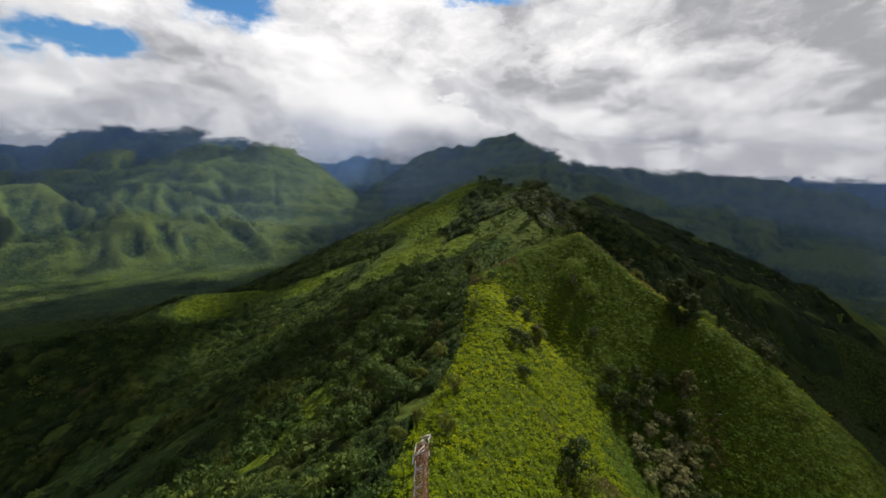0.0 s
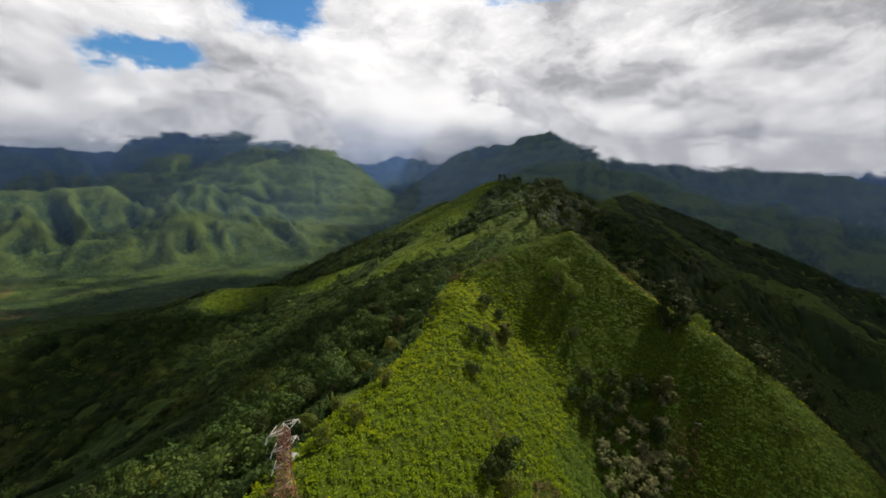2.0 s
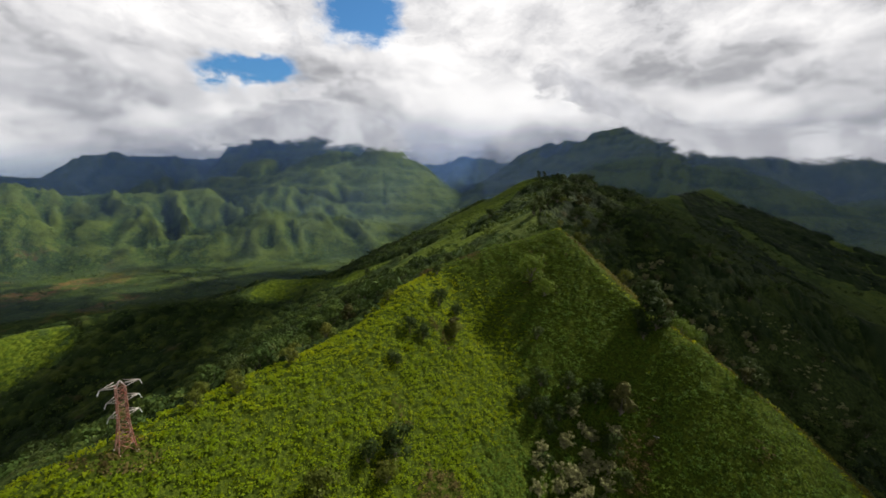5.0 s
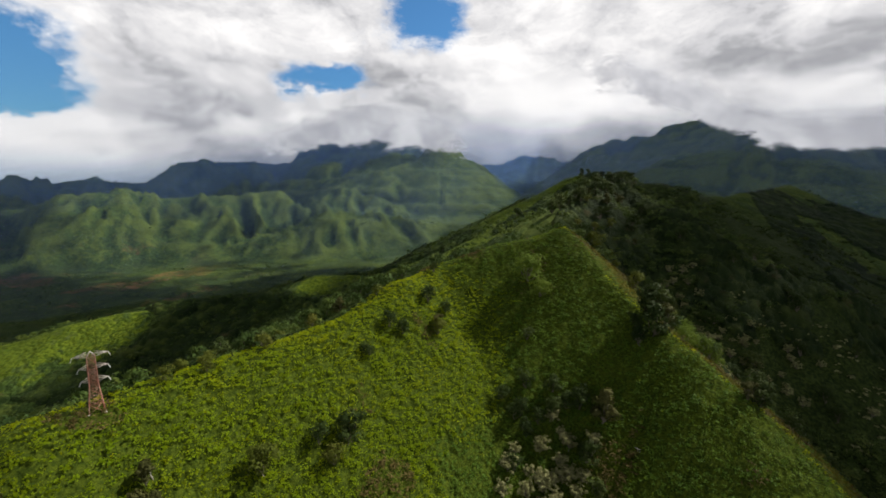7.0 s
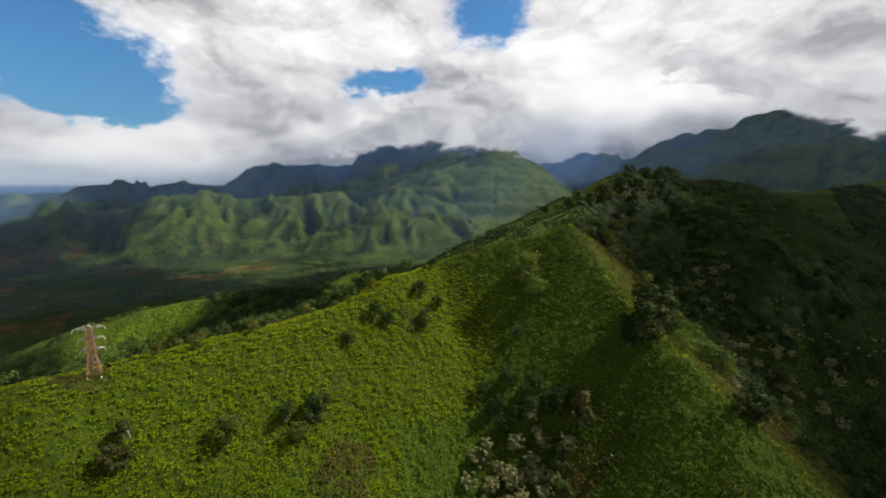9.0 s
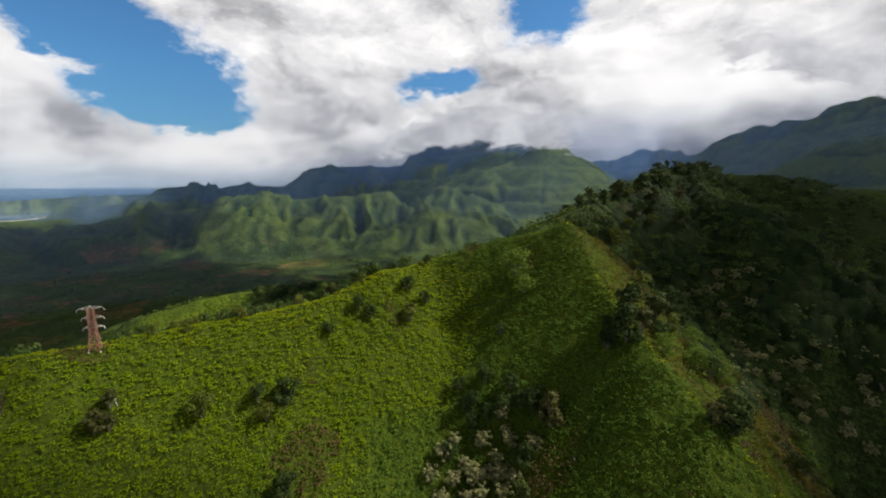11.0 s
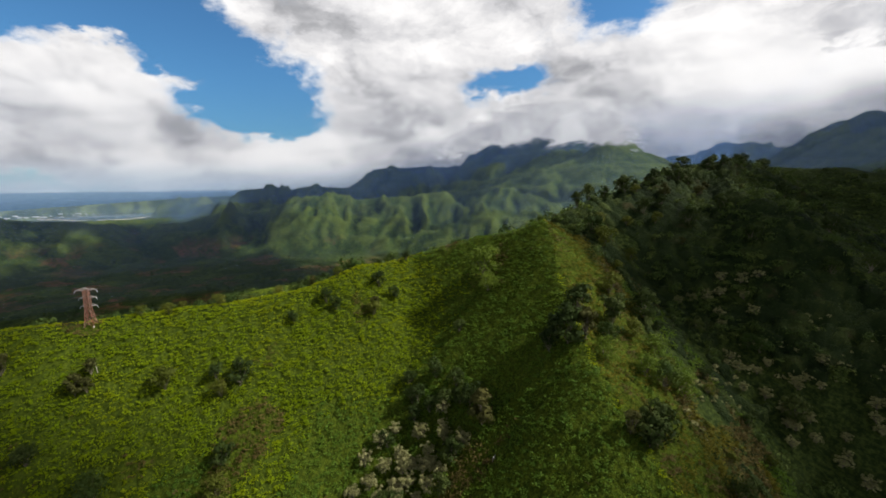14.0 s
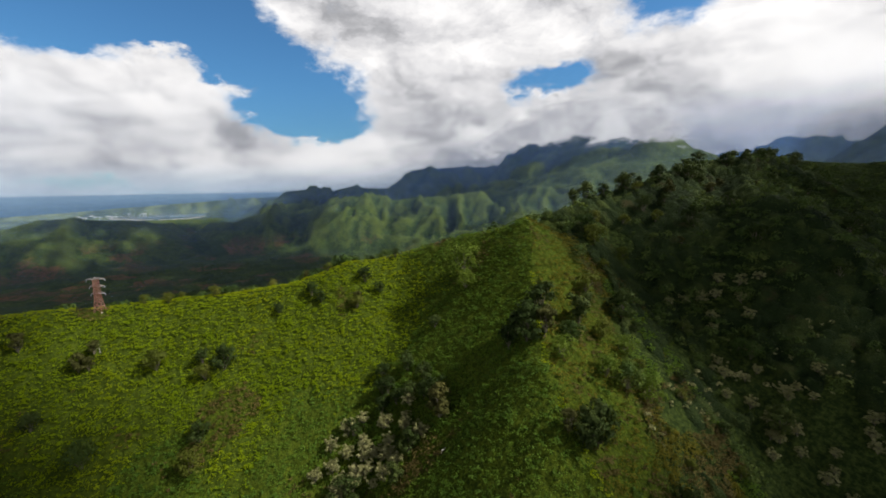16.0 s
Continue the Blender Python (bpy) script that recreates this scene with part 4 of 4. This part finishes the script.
woods("woodland", "dark green trees and shrubs on the valley side of the ridge", 4600, (-700, 110, -60, 1000), left_side, (3.2, 6.5), 40, WOODS, 11, 0.8, 0.36)
woods("scrub", "leafy dark green shrubs standing out of the scrub", 1100, (-250, 30, 20, 420), near_left, (2.6, 5.6), 100, WOODS, 13, 1.1, 0.25)
woods("woodland", "dark trees on the far slopes of the hilltop", 1400, (95, 700, 215, 1000), lambda x, y, rng: right_side(x, y, rng) & ((x > 330) | (y > 600)), (3.0, 6.0), 34, DARK_LEAF, 12)
woods("woodland", "dark trees crowding the shaded hilltop", 1000, (80, 330, 325, 600), right_side, (3.0, 5.6), 80, HILL_LEAF, 19, 1.0, 0.25)
woods("woodland", "dark trees along the back of the hilltop", 420, (110, 330, 560, 860), right_side, (3.5, 6.5), 60, HILL_LEAF, 23, 0.9, 0.28)
woods("woodland", "dark crowded trees filling the gulch", 700, (170, 350, 300, 430), right_side, (2.8, 5.2), 80, HILL_LEAF, 14, 1.1, 0.25)
woods("pale_scrub", "pale silvery green crowns scattered over the gulch", 620, (205, 340, 240, 410), lambda x, y, rng: ~inside(x, y, BOWL) & (fractal(x, y, 50, 3, 77) > 0.45), (0.9, 1.9), 60, PALE_LEAF, 15, 1.3)


def far_side(x, y, rng):
    z = height(x, y)
    return (z < 560) & (fractal(x, y, 220, 4, 73) > 0.42 + 0.16 * rng.random(len(x))) & (np.hypot(x, y) > 1100)


woods("far_woods", "distant dark trees dotting the valley and the fluted ridge", 11000, (-3000, -500, -300, 3300), far_side, (6.0, 11.0), 9, WOODS, 17, 0.3)
woods("far_woods", "distant dark trees on the hills under the cloud", 4500, (-400, 1900, 900, 2900), far_side, (6.0, 11.0), 9, DARK_LEAF, 18, 0.3)


# ---- the bay beyond the long ridge ----
def bay():
    water, n = material("bay_water")
    pos = n.node("ShaderNodeNewGeometry").outputs["Position"]
    finish(n, principled(n, (0.05, 0.09, 0.10), 0.12, normal=bump(n, n.noise(pos, 0.05, 4.0), 0.15, 1.0)))
    sand, n = material("beach_sand")
    pos = n.node("ShaderNodeNewGeometry").outputs["Position"]
    finish(n, principled(n, n.mix(n.noise(pos, 0.02, 5.0), (0.42, 0.36, 0.27), (0.60, 0.54, 0.43)), 0.9))
    level = 192.0

    def lens(name, grow, z, mat, label):
        a = np.linspace(0, 2 * np.pi, 72, endpoint=False)
        wob = 1 + 0.10 * np.sin(3 * a + 1) + 0.05 * np.sin(7 * a)
        x, y = -3990 + (450 * wob + grow) * np.cos(a), 30 + (360 * wob + grow) * np.sin(a)
        top = np.stack([x, y, np.full_like(x, z)], 1)
        low = np.stack([x, y, np.full_like(x, z - 45)], 1)
        mid = np.array([[-3990, 40, z]])
        k = np.arange(72)
        f = np.concatenate([np.stack([k, (k + 1) % 72, np.full(72, 144), np.full(72, 144)], 1)[:, :3]])
        side = np.concatenate([np.stack([k, k + 72, (k + 1) % 72], 1), np.stack([(k + 1) % 72, k + 72, (k + 1) % 72 + 72], 1)])
        return tagged(new(name, mesh_from(name, np.concatenate([top, low, mid]), np.concatenate([f, side]), mat)), label, name, kind="structure")

    lens("beach", 26, level - 1.5, sand, "pale sand strip round the bay")
    lens("water", 0, level, water, "calm grey-blue bay water beyond the ridge")


bay()


# ---- things ----
def part(name, me, parent, label=""):
    ob = new(name, me)
    ob.parent = parent
    return tagged(ob, label)


def tube(rows, sides=6):
    """Corners and faces of a bent, tapered tube through rows of (x, y, z, radius)."""
    v, f = [], []
    for k, (x, y, z, r) in enumerate(rows):
        for i in range(sides):
            a = 2 * math.pi * i / sides
            v.append((x + r * math.cos(a), y + r * math.sin(a), z))
    for k in range(len(rows) - 1):
        for i in range(sides):
            j = (i + 1) % sides
            f.append((k * sides + i, k * sides + j, (k + 1) * sides + j, (k + 1) * sides + i))
    return v, f


def join(pieces):
    v, f, base = [], [], 0
    for a, b in pieces:
        v.append(np.asarray(a, float))
        f.append(np.asarray(b, int) + base)
        base += len(a)
    return np.concatenate(v), np.concatenate(f)


def build_tree(name, label, mat, tall, wide, lobes, count, seed, leaf=0.088, bare=0.16, flat=0.95, knob=(0.20, 0.36)):
    """A tapered trunk that forks into limbs, each ending in a lobe of leaf sprays; built round the trunk's foot."""
    rng = np.random.default_rng(seed)
    root = tagged(new(name), label, "tree")
    pieces = []
    lean = rng.normal(size=2) * 0.06 * tall
    fork = np.array([lean[0], lean[1], tall * bare])
    pieces.append(tube([(0, 0, -1.0, tall * 0.030), (lean[0] * 0.3, lean[1] * 0.3, tall * bare * 0.5, tall * 0.022), (*fork, tall * 0.018)]))
    centres, radii = [], []
    for k in range(lobes):
        a = 2 * math.pi * (k + rng.random() * 0.6) / lobes
        d = wide * (0.10 + 0.38 * rng.random())
        c = np.array([lean[0] + d * math.cos(a), lean[1] + d * math.sin(a), tall * (bare + 0.12 + (0.78 - bare) * rng.random())])
        if k == 0:
            c = np.array([lean[0] * 1.3, lean[1] * 1.3, tall * 0.82])
        mid = (fork + c) / 2 + rng.normal(size=3) * 0.03 * tall
        pieces.append(tube([(*fork, tall * 0.014), (*mid, tall * 0.009), (*c, tall * 0.004)], 5))
        centres.append(c)
        radii.append(wide * rng.uniform(*knob))
    v, f = join(pieces)
    part("trunk", mesh_from("trunk", v, f, BARK_MAT), root, "grey-brown forked trunk")
    pick = rng.integers(0, lobes, count)
    d = rng.normal(size=(count, 3))
    d /= np.linalg.norm(d, axis=1, keepdims=True)
    d[:, 2] = np.where(d[:, 2] < -0.45, -d[:, 2], d[:, 2])
    p = np.array(centres)[pick] + d * np.array(radii)[pick][:, None] * rng.uniform(0.55, 1.08, (count, 1)) * np.array([1, 1, flat])
    v, f = leaves(p, d, tall * leaf * rng.uniform(0.6, 1.5, count), rng, 0.7)
    part("crown", mesh_from("crown", v, f, mat), root)
    return root


def plant(model, spots, unit, group, seed):
    """Copies of a model tree on the ground; spots: (x, y, height)."""
    rng = random.Random(seed)
    for k, (x, y, tall) in enumerate(spots):
        z = float(height(np.array([x]), np.array([y]))[0]) - 0.3
        m = pose(x, y, z, 0, 0, rng.uniform(0, 360)) @ Matrix.Diagonal((*[tall / unit] * 3, 1))
        if k == 0:
            model.matrix_basis = m
        else:
            copy_thing(model, pose(x, y, z, 0, 0, rng.uniform(0, 360))).scale = [tall / unit] * 3
        model["group"] = group


def grove():
    dark = [(56, 137, 15), (40, 193, 9), (39, 170, 5), (54, 234, 9), (104, 247, 8), (108, 224, 11), (122, 228, 11), (106, 209, 10), (136, 224, 12), (144, 205, 13), (46, 226, 11), (34, 257, 7), (46, 196, 9), (42, 172, 6), (127, 426, 13), (81, 122, 12), (51, 58, 10), (49, 129, 9), (150, 196, 10), (99, 214, 9)]
    tall_dark = [(167, 269, 19), (161, 259, 12), (174, 289, 17), (216, 248, 17), (170, 257, 20), (164, 252, 12), (216, 242, 14), (175, 326, 18), (109, 431, 17), (127, 491, 17), (139, 570, 14), (150, 580, 15), (-32, 256, 14), (-63, 340, 16), (-67, 247, 13), (-64, 281, 13), (28, 500, 17), (89, 391, 13), (77, 707, 13), (93, 401, 17), (98, 414, 12), (104, 430, 14), (118, 462, 16), (108, 446, 10), (112, 540, 16), (125, 581, 15), (140, 612, 15), (150, 662, 16), (121, 485, 13), (114, 512, 14), (105, 745, 14), (80, 775, 11), (95, 760, 10), (70, 770, 12), (128, 505, 18), (136, 640, 17)]
    olive = [(57, 128, 10), (43, 107, 13), (-2, 102, 6.5), (4, 114, 7), (59, 215, 11), (181, 298, 10), (160, 315, 13), (129, 362, 18), (89, 118, 12), (7, 139, 8), (-11, 113, 7), (-5, 122, 6), (20, 210, 7), (-6, 160, 8), (2, 176, 9)]
    brown = [(31, 73, 12), (31, 77, 9), (57, 217, 10), (149, 221, 20), (176, 262, 16), (210, 238, 10), (131, 454, 14), (143, 498, 14), (17, 50, 11), (-1, 200, 12), (24, 80, 9)]
    lime = [(95, 276, 17), (104, 270, 11), (186, 262, 9), (196, 281, 10), (208, 300, 11), (190, 305, 9)]
    green = [(181, 276, 11), (201, 290, 13), (120, 362, 16), (68, 77, 13), (-24, 195, 15), (-10, 203, 13), (-18, 214, 12)]
    pale = [(124, 216, 9), (122, 203, 9), (110, 188, 10), (124, 193, 9), (135, 208, 9), (146, 212, 9), (134, 196, 9), (120, 185, 9), (143, 199, 8), (111, 178, 8.5), (128, 190, 8.5), (119, 176, 9), (131, 186, 9), (141, 192, 9), (117, 168, 8.5), (127, 178, 8.5), (112, 196, 8), (180, 385, 8), (187, 394, 8.5), (192, 401, 7.5), (188, 410, 8), (198, 413, 9), (204, 405, 7.5), (196, 387, 8), (211, 398, 8), (174, 377, 7), (206, 419, 7.5)]
    rng = np.random.default_rng(77)

    def strewn(count, box, tall, keep):
        """Spots strewn over a stretch of the land."""
        out = []
        while len(out) < count:
            x, y = float(rng.uniform(box[0], box[1])), float(rng.uniform(box[2], box[3]))
            if keep(x, y) and not inside(np.array([x]), np.array([y]), BOWL)[0] and meadow(x, y) < 0.5:
                out.append((round(x, 1), round(y, 1), float(rng.uniform(*tall))))
        return out

    gulch = lambda x, y: float(fractal(np.array([x]), np.array([y]), 60, 3, 78)[0]) > 0.42
    anywhere = lambda x, y: True
    band = lambda x, y: abs((y - 372) + 0.05 * (x - 230)) < 34 - 0.06 * abs(x - 240) and gulch(x, y)
    for k in range(22):
        a, d = rng.uniform(0, 6.28), math.sqrt(rng.uniform(0, 1))
        pale.append((float(127 + 16 * d * math.cos(a)), float(191 + 24 * d * math.sin(a)), float(rng.uniform(5.5, 9.0))))
    for k in range(12):
        a, d = rng.uniform(0, 6.28), rng.uniform(0.7, 1.25)
        dark.append((float(130 + 18 * d * math.cos(a)), float(200 + 26 * d * math.sin(a)), float(rng.uniform(7, 11))))
    pale += strewn(32, (186, 330, 320, 425), (4.5, 8.0), band)
    dark += [(-26, 140, 12), (-36, 158, 13), (-40, 200, 14), (-20, 244, 13), (-8, 260, 12), (-46, 176, 12), (6, 250, 10)] + strewn(24, (170, 360, 260, 470), (7.0, 12.0), anywhere) + strewn(12, (-260, -20, 60, 420), (6.0, 10.0), anywhere) + strewn(12, (-130, -16, 90, 340), (9.0, 13.0), anywhere)
    tall_dark += strewn(20, (100, 330, 330, 600), (11.0, 18.0), anywhere) + strewn(8, (-260, 40, 260, 600), (9.0, 14.0), anywhere)
    olive += strewn(6, (95, 160, 340, 480), (7.0, 11.0), anywhere) + strewn(6, (-120, -14, 80, 330), (5.0, 8.0), anywhere) + strewn(8, (180, 270, 262, 320), (4.0, 7.0), anywhere)
    brown += strewn(6, (95, 190, 400, 560), (7.0, 12.0), anywhere)
    green += [(-16, 150, 13), (-22, 166, 14), (-14, 176, 10), (-30, 182, 15), (-4, 222, 12), (2, 236, 13), (-28, 232, 14), (8, 262, 12)] + strewn(6, (-200, 0, 120, 420), (7.0, 12.0), anywhere) + strewn(6, (-120, -14, 110, 360), (9.0, 13.0), anywhere) + strewn(4, (180, 330, 280, 420), (7.0, 11.0), anywhere)
    models = [
        ("tree", "dark green broadleaf tree with a dense round crown on the slope", DARK_LEAF, dark, 10.0, 8.0, 11, 850, "dark trees on the slopes"),
        ("tree", "tall dark tree with an open uneven crown on the ridge", DARK_LEAF, tall_dark, 16.0, 10.0, 15, 1150, "tall trees along the ridges"),
        ("tree", "olive green tree with a yellowish spreading crown", OLIVE_LEAF, olive, 10.0, 8.5, 11, 850, "olive trees along the crest"),
        ("tree", "brownish tree with a thin narrow feathery crown", BROWN_LEAF, brown, 14.0, 7.5, 13, 1050, "brownish trees"),
        ("tree", "broad leafy green tree with a soft rounded crown", WOODS, green, 13.0, 12.0, 14, 1150, "broad green trees"),
        ("tree", "broad light green tree with a soft spreading crown", LIME_LEAF, lime, 14.0, 17.0, 16, 1300, "light green trees"),
        ("tree", "pale silvery green tree with a dense clumped crown", PALE_LEAF, pale, 9.0, 8.0, 26, 1100, "pale trees in the hollow"),
    ]
    for k, (name, label, mat, spots, tall, wide, lobes, count, group) in enumerate(models):
        shares = 3
        for s in range(shares):
            mine = spots[s::shares]
            plant(build_tree(name, label, mat, tall, wide, lobes, count, 100 + 10 * k + s, *((0.062, 0.16, 0.8, (0.10, 0.17)) if lobes > 20 else (0.075, 0.06))), mine, tall, group, 7 * k + s)


grove()


# ---- the pylon ----
def bar(p, q, w):
    """A square steel bar from p to q."""
    p, q = Vector(p), Vector(q)
    m = (q - p).to_track_quat("Z", "Y").to_matrix()
    a, b = m @ Vector((w / 2, 0, 0)), m @ Vector((0, w / 2, 0))
    v = [tuple(e + sa * a + sb * b) for e in (p, q) for sa, sb in ((-1, -1), (1, -1), (1, 1), (-1, 1))]
    return v, [(0, 1, 5, 4), (1, 2, 6, 5), (2, 3, 7, 6), (3, 0, 4, 7), (3, 2, 1, 0), (4, 5, 6, 7)]


def steel(name, bars, mat, parent, label=""):
    v, f = join([bar(*b) for b in bars])
    return part(name, mesh_from(name, v, f, mat), parent, label)


def pylon():
    root = tagged(new("pylon"), "rusty red lattice pylon with white cross-arms on the ridge crest", "pylon")
    base_z = float(height(np.array([-2.0]), np.array([80.5]))[0])
    root.matrix_basis = pose(-2, 80.5, base_z - 0.3, 0, 0, -22)
    levels = [0.0, 3.4, 6.2, 8.6, 10.8, 13.0, 15.2, 17.4, 19.4]

    def half(z):
        return 2.05 - 0.90 * min(z / 9.0, 1.0) - 0.15 * max(z - 9.0, 0) / 10.4

    def corner(k, z):
        sx, sy = ((-1, -1), (1, -1), (1, 1), (-1, 1))[k % 4]
        return (sx * half(z), sy * half(z), z)

    for k in range(4):
        v, f = tube([(*corner(k, z), 0.15) for z in levels], 4)
        part("leg", mesh_from("leg", v, f, RED_STEEL), root)
        steel("footing", [((corner(k, 0)[0], corner(k, 0)[1], -1.2), (corner(k, 0)[0], corner(k, 0)[1], 0.3), 0.7)], PALE_STEEL, root, "pale concrete footing")
    for a, b in zip(levels[:-1], levels[1:]):
        for k in range(4):
            steel("brace", [(corner(k, a), corner(k + 1, b), 0.11), (corner(k + 1, a), corner(k, b), 0.11), (corner(k, b), corner(k + 1, b), 0.11)], RED_STEEL, root)
    for z, arms in ((19.4, ((1, 4.4), (-1, 4.4))), (15.2, ((1, 4.0), (-1, 3.2))), (10.8, ((1, 3.8), (-1, 3.0)))):
        for s, reach in arms:
            h = half(z)
            tip = (0, s * reach, z + 0.35)
            arm = steel("crossarm", [((-h, s * h, z), tip, 0.13), ((h, s * h, z), tip, 0.13), ((-h, s * h, z + 1.1), tip, 0.14), ((h, s * h, z + 1.1), tip, 0.14),
                                     ((-h * 0.5, s * (h + reach) / 2, z + 0.18), (h * 0.5, s * (h + reach) / 2, z + 0.18), 0.1)], PALE_STEEL, root, "weathered white crossarm")
            rings = []
            for i in range(11):
                rings.append((0, s * (reach + 0.02 + 0.05 * i), z + 0.3 - 0.14 * i, 0.16 if i % 2 else 0.07))
            v, f = tube(rings, 8)
            part("insulator", mesh_from("insulator", v, f, PORCELAIN), arm, "white porcelain insulator string")
    steel("peak", [(corner(k, 19.4), (0, 0, 21.0), 0.15) for k in range(4)], PALE_STEEL, root)


pylon()


# ---- bare trees ----
def bare_tree(x, y, tall, lean, seed):
    rng = np.random.default_rng(seed)
    root = tagged(new("dead_tree"), "thin bare grey dead tree standing among the ferns", "tree")
    root.matrix_basis = pose(x, y, float(height(np.array([x]), np.array([y]))[0]) - 0.3, lean, 0, float(rng.uniform(0, 360)))
    v, f = tube([(0, 0, 0, 0.22), (0.1, 0.05, tall * 0.5, 0.15), (0.0, 0.2, tall, 0.05)], 6)
    part("trunk", mesh_from("trunk", v, f, DEAD_WOOD), root)
    for k in range(7):
        z = tall * rng.uniform(0.4, 0.95)
        a, r = rng.uniform(0, 6.28), tall * rng.uniform(0.10, 0.24)
        v, f = tube([(0.05, 0.08, z, 0.07), (r * 0.6 * math.cos(a), r * 0.6 * math.sin(a), z + r * 0.35, 0.05), (r * math.cos(a), r * math.sin(a), z + r * 0.8, 0.02)], 4)
        part("branch", mesh_from("branch", v, f, DEAD_WOOD), root)


for spot in ((216, 242, 11, 4, 1), (212, 246, 8, 8, 2), (164, 214, 5, 70, 3), (101, 283, 6, 75, 4), (24, 82, 6, 20, 5)):
    bare_tree(*spot)


# ---- houses on the coast ----
def house(x, y, w, d, h, turn):
    root = tagged(new("house"), "low white house with a pale roof on the coastal plain", "house", "houses on the coast")
    root.matrix_basis = pose(x, y, float(height(np.array([x]), np.array([y]))[0]) - 1.0, 0, 0, turn)
    v = [(sx * w / 2, sy * d / 2, z) for z in (0, h) for sx, sy in ((-1, -1), (1, -1), (1, 1), (-1, 1))]
    part("wall", mesh_from("wall", v, [(0, 1, 5, 4), (1, 2, 6, 5), (2, 3, 7, 6), (3, 0, 4, 7), (4, 5, 6, 7)], WHITE_WALL), root)
    e, top = 1.12, h * 1.55
    v = [(-w / 2 * e, -d / 2 * e, h), (w / 2 * e, -d / 2 * e, h), (w / 2 * e, d / 2 * e, h), (-w / 2 * e, d / 2 * e, h), (-w / 2 * e, 0, top), (w / 2 * e, 0, top)]
    part("roof", mesh_from("roof", v, [(0, 1, 5, 4), (2, 3, 4, 5)], PALE_ROOF), root)


_r = random.Random(4)
for k in range(16):
    house(-4380 + _r.uniform(-110, 130), -640 + k * 42 + _r.uniform(-15, 15), _r.uniform(16, 40), _r.uniform(12, 22), _r.uniform(5, 8), _r.uniform(0, 180))
